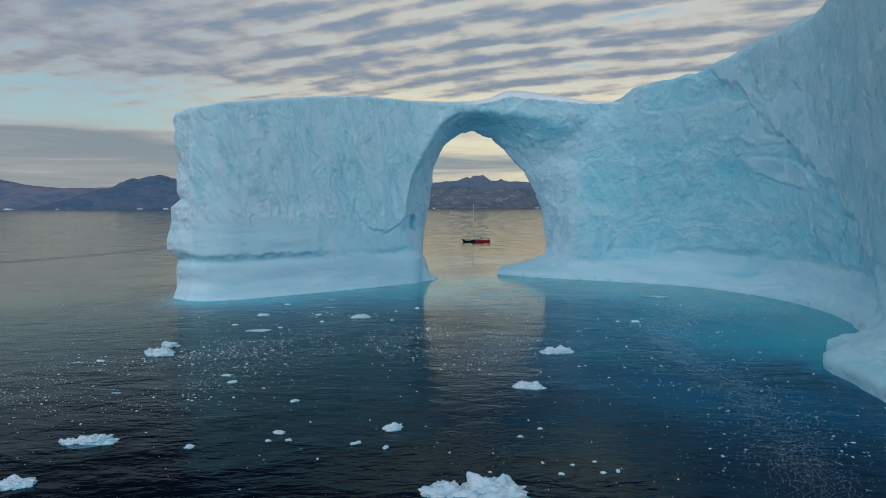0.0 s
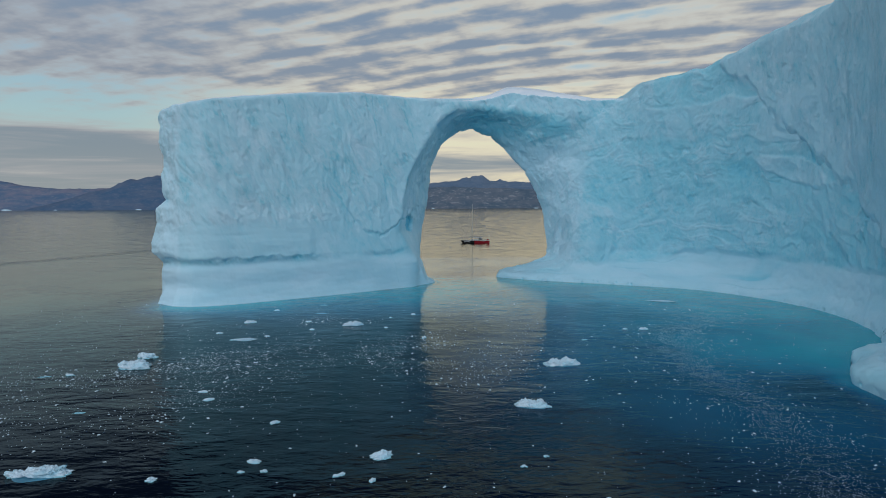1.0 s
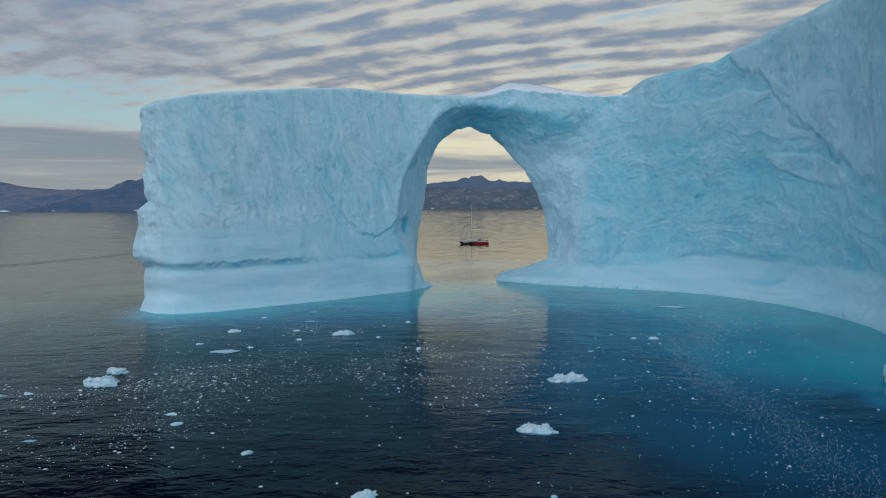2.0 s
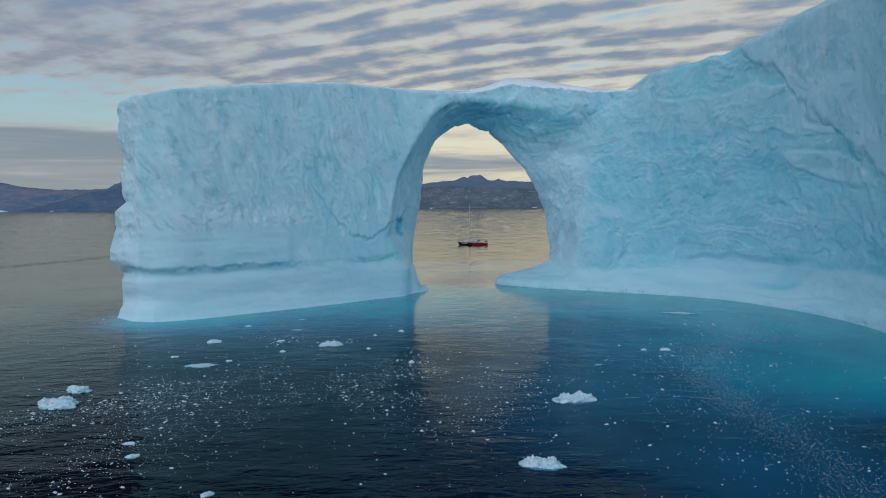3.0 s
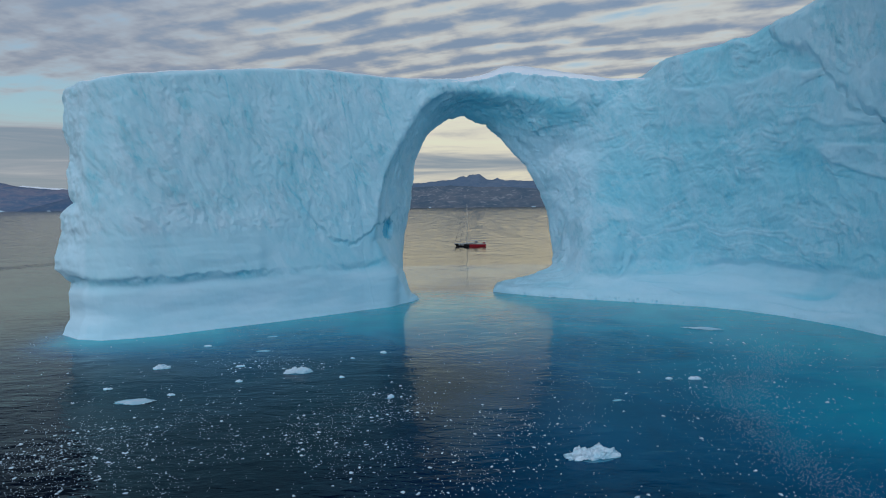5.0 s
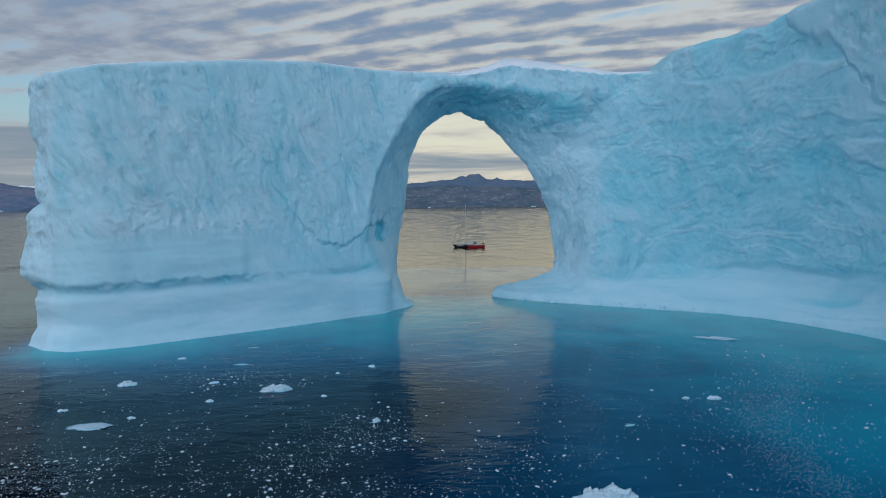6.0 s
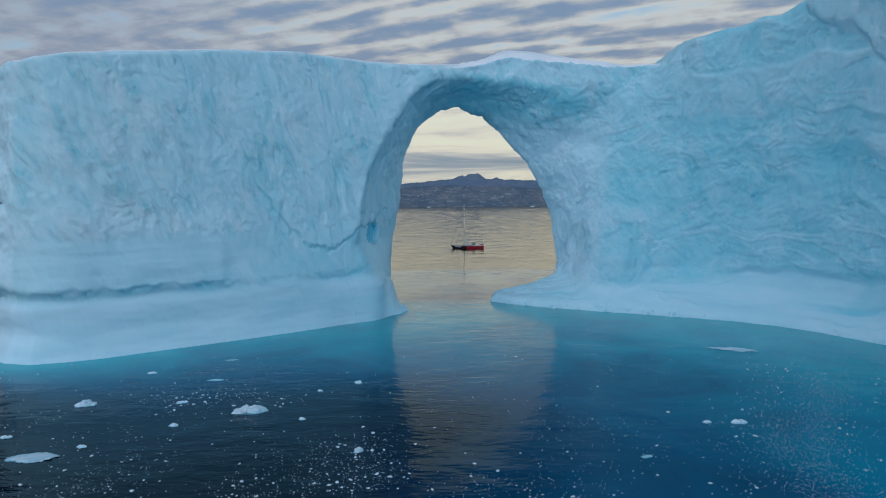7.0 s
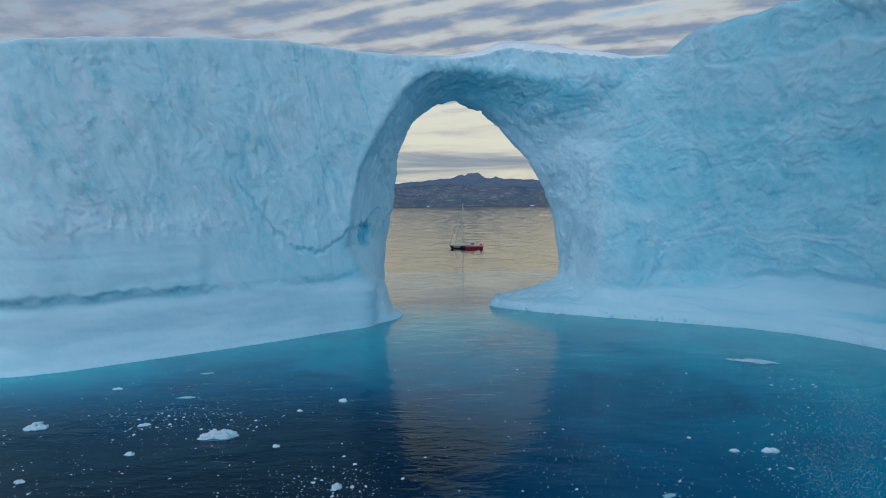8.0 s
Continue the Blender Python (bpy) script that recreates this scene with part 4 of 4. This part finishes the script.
def brash():
    """Countless ice crumbs, thick in a western field and in one curving streak to the east."""
    rng = np.random.RandomState(7)
    n = 700000
    x, y = rng.uniform(-75, 62, n), rng.uniform(30, 122, n)
    p = np.stack([x, y, 0 * x], 1)
    patch = fractal(p, 16, 4, 0.6, 61)
    streak, _ = line_distance([(46, 108), (36, 95), (31.5, 88), (29.6, 76), (29, 62), (28, 52), (25.6, 40), (22, 28)], x + 1.5 * patch, y)
    field, _ = line_distance([(-66, 46), (-46, 60), (-32, 72), (-19, 79), (-3, 82)], x + 2 * patch, y + 2 * patch)
    clump = np.clip(0.30 + 0.9 * patch, 0.02, 1)
    dens = 0.012 + 0.8 * np.exp(-(field / 11) ** 2) * clump + 0.45 * np.exp(-((x + 18) / 8) ** 2 - ((y - 106) / 4) ** 2) * clump
    dens = dens + 0.16 * step(-42, -28, x) * step(40, 12, x) * step(112, 102, y) * step(66, 78, y) * np.clip(0.1 + 1.1 * patch, 0, 1)
    dens = dens + 0.6 * np.exp(-(streak / 2.2) ** 2) * np.clip(0.6 + patch * 0.8, 0.1, 1) + 0.15 * np.exp(-(streak / 6) ** 2)
    dens = dens * (1 + 5 * np.exp(-(streak / 2.6) ** 2)) * step(30, 46, y)
    far = np.minimum(outline_distance(FOOT_L, x, y), outline_distance(FOOT_R, x, y)) > 1
    keep = (rng.rand(n) < dens * 0.36) & far
    x, y, fine = x[keep], y[keep], np.exp(-(streak[keep] / 3) ** 2)
    n = len(x)
    size = 0.028 * (1 - rng.rand(n)) ** -0.42 * (1 - 0.6 * fine)
    size = np.where(fine > 0.3, np.minimum(size, 0.04), np.minimum(size, 0.20))
    base = np.array([(1, 0, 0), (0.4, 0.8, 0.05), (-0.7, 0.6, 0), (-0.95, -0.3, 0.05), (0.1, -0.9, 0), (0.35, 0.1, 0.62), (-0.3, -0.1, 0.5)])
    tris = np.array([(0, 1, 5), (1, 2, 5), (2, 6, 5), (2, 3, 6), (3, 4, 6), (4, 5, 6), (4, 0, 5)])
    a = rng.uniform(0, 6.28, n)
    b = base[None] * (1 + rng.uniform(-0.35, 0.35, (n, 7, 3))) * size[:, None, None]
    b[:, :, 1] *= rng.uniform(0.5, 1, n)[:, None]
    vx = b[:, :, 0] * np.cos(a)[:, None] - b[:, :, 1] * np.sin(a)[:, None] + x[:, None]
    vy = b[:, :, 0] * np.sin(a)[:, None] + b[:, :, 1] * np.cos(a)[:, None] + y[:, None]
    verts = np.stack([vx, vy, b[:, :, 2] * 0.8 + 0.012], -1).reshape(-1, 3)
    faces = (tris[None] + 7 * np.arange(n)[:, None, None]).reshape(-1, 3)
    me = mesh_from("brash_ice", verts, faces, M_BRASH)
    tagged(new("brash_ice", me), "countless small white crumbs of brash ice drifting on the sea", "brash ice", kind="stuff")


M_BRASH = plain("brash_ice", (0.66, 0.78, 0.86), 0.5)
brash()


# ---- the yacht ----
def box(bm, x0, x1, y0, y1, z0, z1, bevel=0.0):
    made = bmesh.ops.create_cube(bm, size=1)["verts"]
    for v in made:
        v.co = Vector(((x0 + x1) / 2 + v.co.x * (x1 - x0), (y0 + y1) / 2 + v.co.y * (y1 - y0), (z0 + z1) / 2 + v.co.z * (z1 - z0)))
    if bevel:
        edges = list({e for v in made for e in v.link_edges})
        bmesh.ops.bevel(bm, geom=edges, offset=bevel, segments=2, affect="EDGES")


def tube(bm, a, b, r0, r1=None, sides=8):
    a, b = Vector(a), Vector(b)
    r1 = r0 if r1 is None else r1
    q = (b - a).to_track_quat("Z", "Y")
    rings = [[bm.verts.new(p + q @ Vector((math.cos(6.2832 * k / sides) * r, math.sin(6.2832 * k / sides) * r, 0))) for k in range(sides)] for p, r in ((a, r0), (b, r1))]
    for k in range(sides):
        bm.faces.new((rings[0][k], rings[0][(k + 1) % sides], rings[1][(k + 1) % sides], rings[1][k]))
    bm.faces.new(rings[0][::-1])
    bm.faces.new(rings[1])


def hull_half(s):
    """Half beam and sheer height at the share s from bow to stern."""
    beam = 2.0 * min(1, (s / 0.42)) ** 0.65 * (1 - 0.28 * max(0, (s - 0.55) / 0.45) ** 2)
    return max(beam, 0.03), 1.40 - 0.75 * s + 0.40 * s * s


def hull_piece(bm, s0, s1, low, high, grow=0.0):
    """A band of the hull between two stations, and between two shares of its height."""
    rows = []
    for i in range(15):
        s = s0 + (s1 - s0) * i / 14
        b, sheer = hull_half(s)
        row = []
        for side in (-1, 1):
            for k in range(5):
                f = low + (high - low) * k / 4
                z = -0.35 + (sheer + 0.35) * f
                lean = (0.72 + 0.28 * f ** 0.6)
                x = s * 15.0 + (1 - f) * 1.3 * (1 - s) ** 3 - (1 - f) * 0.5 * s ** 8
                row.append(bm.verts.new((x, side * (b * lean + grow), z)))
        rows.append(row)
    for r, t in zip(rows, rows[1:]):
        for o in (0, 5):
            for k in range(4):
                f = (r[o + k], t[o + k], t[o + k + 1], r[o + k + 1])
                bm.faces.new(f if o == 0 else f[::-1])
    for row, flip in ((rows[0], False), (rows[-1], True)):
        loop = row[:5] + row[9:4:-1]
        bm.faces.new(loop if not flip else loop[::-1])


def build_yacht():
    black, red = plain("black_hull_paint", (0.012, 0.013, 0.016), 0.25), plain("red_hull_paint", (0.32, 0.015, 0.025), 0.25)
    white, grey, alloy = plain("white_gelcoat", (0.45, 0.46, 0.48), 0.3), plain("grey_canvas", (0.20, 0.21, 0.23), 0.8), plain("mast_alloy", (0.50, 0.50, 0.48), 0.35, 0.6)
    glass, wire = plain("dark_window", (0.01, 0.012, 0.015), 0.08), plain("steel_wire", (0.22, 0.22, 0.22), 0.4, 0.5)
    boat = new("sailing_yacht")
    bm = bmesh.new()
    hull_piece(bm, 0.0, 0.47, 0.0, 1.0)
    fore = part("fore_hull", bm, black, boat, "glossy black forward half of the hull")
    bm = bmesh.new()
    hull_piece(bm, 0.47, 1.0, 0.22, 1.0)
    part("aft_hull", bm, red, boat, "glossy red after half of the hull")
    bm = bmesh.new()
    hull_piece(bm, 0.47, 1.0, 0.0, 0.22)
    part("boot_stripe", bm, black, boat)
    # unreadable lettering as bars
    for x0, x1 in ((2.1, 2.9), (3.1, 3.7), (3.9, 4.7)):
        bm = bmesh.new()
        b, sheer = hull_half((x0 + x1) / 30)
        box(bm, x0, x1, -b - 0.03, -b + 0.06, sheer * 0.52, sheer * 0.80)
        part("lettering", bm, white, fore, "white lettering bar")
    bm = bmesh.new()
    left, right = [], []
    for i in range(25):
        b, sheer = hull_half(i / 24)
        left.append(bm.verts.new((i / 24 * 15, -b * 0.98, sheer + 0.02)))
        right.append(bm.verts.new((i / 24 * 15, b * 0.98, sheer + 0.02)))
    for i in range(24):
        bm.faces.new((left[i], left[i + 1], right[i + 1], right[i]))
    part("deck", bm, white, boat, "pale deck")
    for side in (-1, 1):
        bm = bmesh.new()
        for i in range(24):
            (b0, z0), (b1, z1) = hull_half(i / 24), hull_half((i + 1) / 24)
            tube(bm, (i / 24 * 15, side * b0, z0 + 0.05), ((i + 1) / 24 * 15, side * b1, z1 + 0.05), 0.05, sides=5)
        part("toe_rail", bm, white, boat)
    bm = bmesh.new()
    box(bm, 5.2, 10.2, -1.15, 1.15, 1.15, 1.75, 0.15)
    house = part("coachroof", bm, white, boat, "low white coachroof")
    for x in (5.8, 6.9, 8.0, 9.1):
        bm = bmesh.new()
        box(bm, x, x + 0.7, -1.18, -1.10, 1.36, 1.58, 0.02)
        part("window", bm, glass, house)
    bm = bmesh.new()
    box(bm, 9.4, 11.2, -1.2, 1.2, 1.55, 2.45, 0.3)
    part("sprayhood", bm, grey, boat, "grey canvas sprayhood")
    bm = bmesh.new()
    box(bm, 10.9, 12.6, -1.0, 1.0, 1.0, 1.45, 0.1)
    part("cockpit_coaming", bm, white, boat)
    bm = bmesh.new()
    tube(bm, (6.1, 0, 1.2), (6.1, 0, 19.6), 0.17, 0.11, 10)
    mast = part("mast", bm, alloy, boat, "tall slender pale mast")
    for z, w in ((7.5, 1.3), (13.2, 0.95)):
        bm = bmesh.new()
        tube(bm, (6.1, -w, z), (6.1, w, z), 0.04, sides=6)
        part("spreader", bm, alloy, mast)
    bm = bmesh.new()
    tube(bm, (6.1, 0, 19.6), (6.1, 0, 20.3), 0.02, sides=5)
    part("masthead_aerial", bm, wire, mast)
    bm = bmesh.new()
    tube(bm, (6.3, 0, 2.5), (11.2, 0, 2.6), 0.09)
    boom = part("boom", bm, alloy, boat)
    bm = bmesh.new()
    tube(bm, (6.6, 0, 2.72), (10.9, 0, 2.78), 0.17, 0.12)
    part("furled_sail", bm, white, boom, "stowed white mainsail")
    for foot, head, r in (((0.25, 0, 1.7), (6.0, 0, 19.2), 0.10), ((2.6, 0, 1.6), (6.0, 0, 15.0), 0.09)):
        bm = bmesh.new()
        tube(bm, foot, head, r, 0.03, 6)
        stay = part("furled_headsail", bm, grey, boat, "headsail rolled tight round its stay")
        a, b = Vector(foot), Vector(head)
        bm = bmesh.new()
        tube(bm, a.lerp(b, 0.30), a.lerp(b, 0.335), 0.17, 0.05, 8)
        part("sail_clew", bm, black, stay)
    for foot, head in (((14.8, 0, 1.3), (6.1, 0, 19.5)), ((6.3, -1.9, 1.3), (6.1, -0.95, 13.2)), ((6.3, 1.9, 1.3), (6.1, 0.95, 13.2)), ((6.1, -0.95, 13.2), (6.1, 0, 19.3)), ((6.1, 0.95, 13.2), (6.1, 0, 19.3))):
        bm = bmesh.new()
        tube(bm, foot, head, 0.012, sides=4)
        part("rigging_wire", bm, wire, mast)
    for i in range(9):
        s = 0.06 + i * 0.115
        b, sheer = hull_half(s)
        for side in (-1, 1):
            bm = bmesh.new()
            tube(bm, (s * 15, side * b * 0.95, sheer), (s * 15, side * b * 0.95, sheer + 0.65), 0.02, sides=5)
            part("stanchion", bm, alloy, boat)
    for side in (-1, 1):
        bm = bmesh.new()
        for i in range(8):
            (b0, z0), (b1, z1) = hull_half(0.06 + i * 0.115), hull_half(0.06 + (i + 1) * 0.115)
            tube(bm, ((0.06 + i * 0.115) * 15, side * b0 * 0.95, z0 + 0.64), ((0.06 + (i + 1) * 0.115) * 15, side * b1 * 0.95, z1 + 0.64), 0.01, sides=4)
        part("guard_wire", bm, wire, boat)
    bm = bmesh.new()
    box(bm, 13.4, 14.4, -0.5, 0.5, 1.3, 1.9, 0.1)
    part("stern_locker", bm, red, boat, "red stern locker")
    bm = bmesh.new()
    tube(bm, (14.7, -0.9, 1.2), (14.7, -0.9, 3.9), 0.03, 0.03, 6)
    tube(bm, (14.45, -0.9, 3.9), (14.95, -0.9, 3.9), 0.16, 0.05, 8)
    part("wind_generator", bm, alloy, boat)
    bm = bmesh.new()
    for a, b in (((13.2, -1.5, 1.2), (13.2, -1.5, 2.2)), ((13.2, 1.5, 1.2), (13.2, 1.5, 2.2)), ((13.2, -1.5, 2.2), (14.9, -1.2, 2.1)), ((13.2, 1.5, 2.2), (14.9, 1.2, 2.1)), ((14.9, -1.2, 2.1), (14.9, 1.2, 2.1)), ((14.9, -1.2, 1.2), (14.9, -1.2, 2.1)), ((14.9, 1.2, 1.2), (14.9, 1.2, 2.1))):
        tube(bm, a, b, 0.03, sides=5)
    part("stern_rail", bm, alloy, boat)
    boat.matrix_world = pose(9.6, 314.5, 0, 0, 0, -4)
    tagged(boat, "black and red sailing yacht at anchor with sails furled", "yacht")


build_yacht()
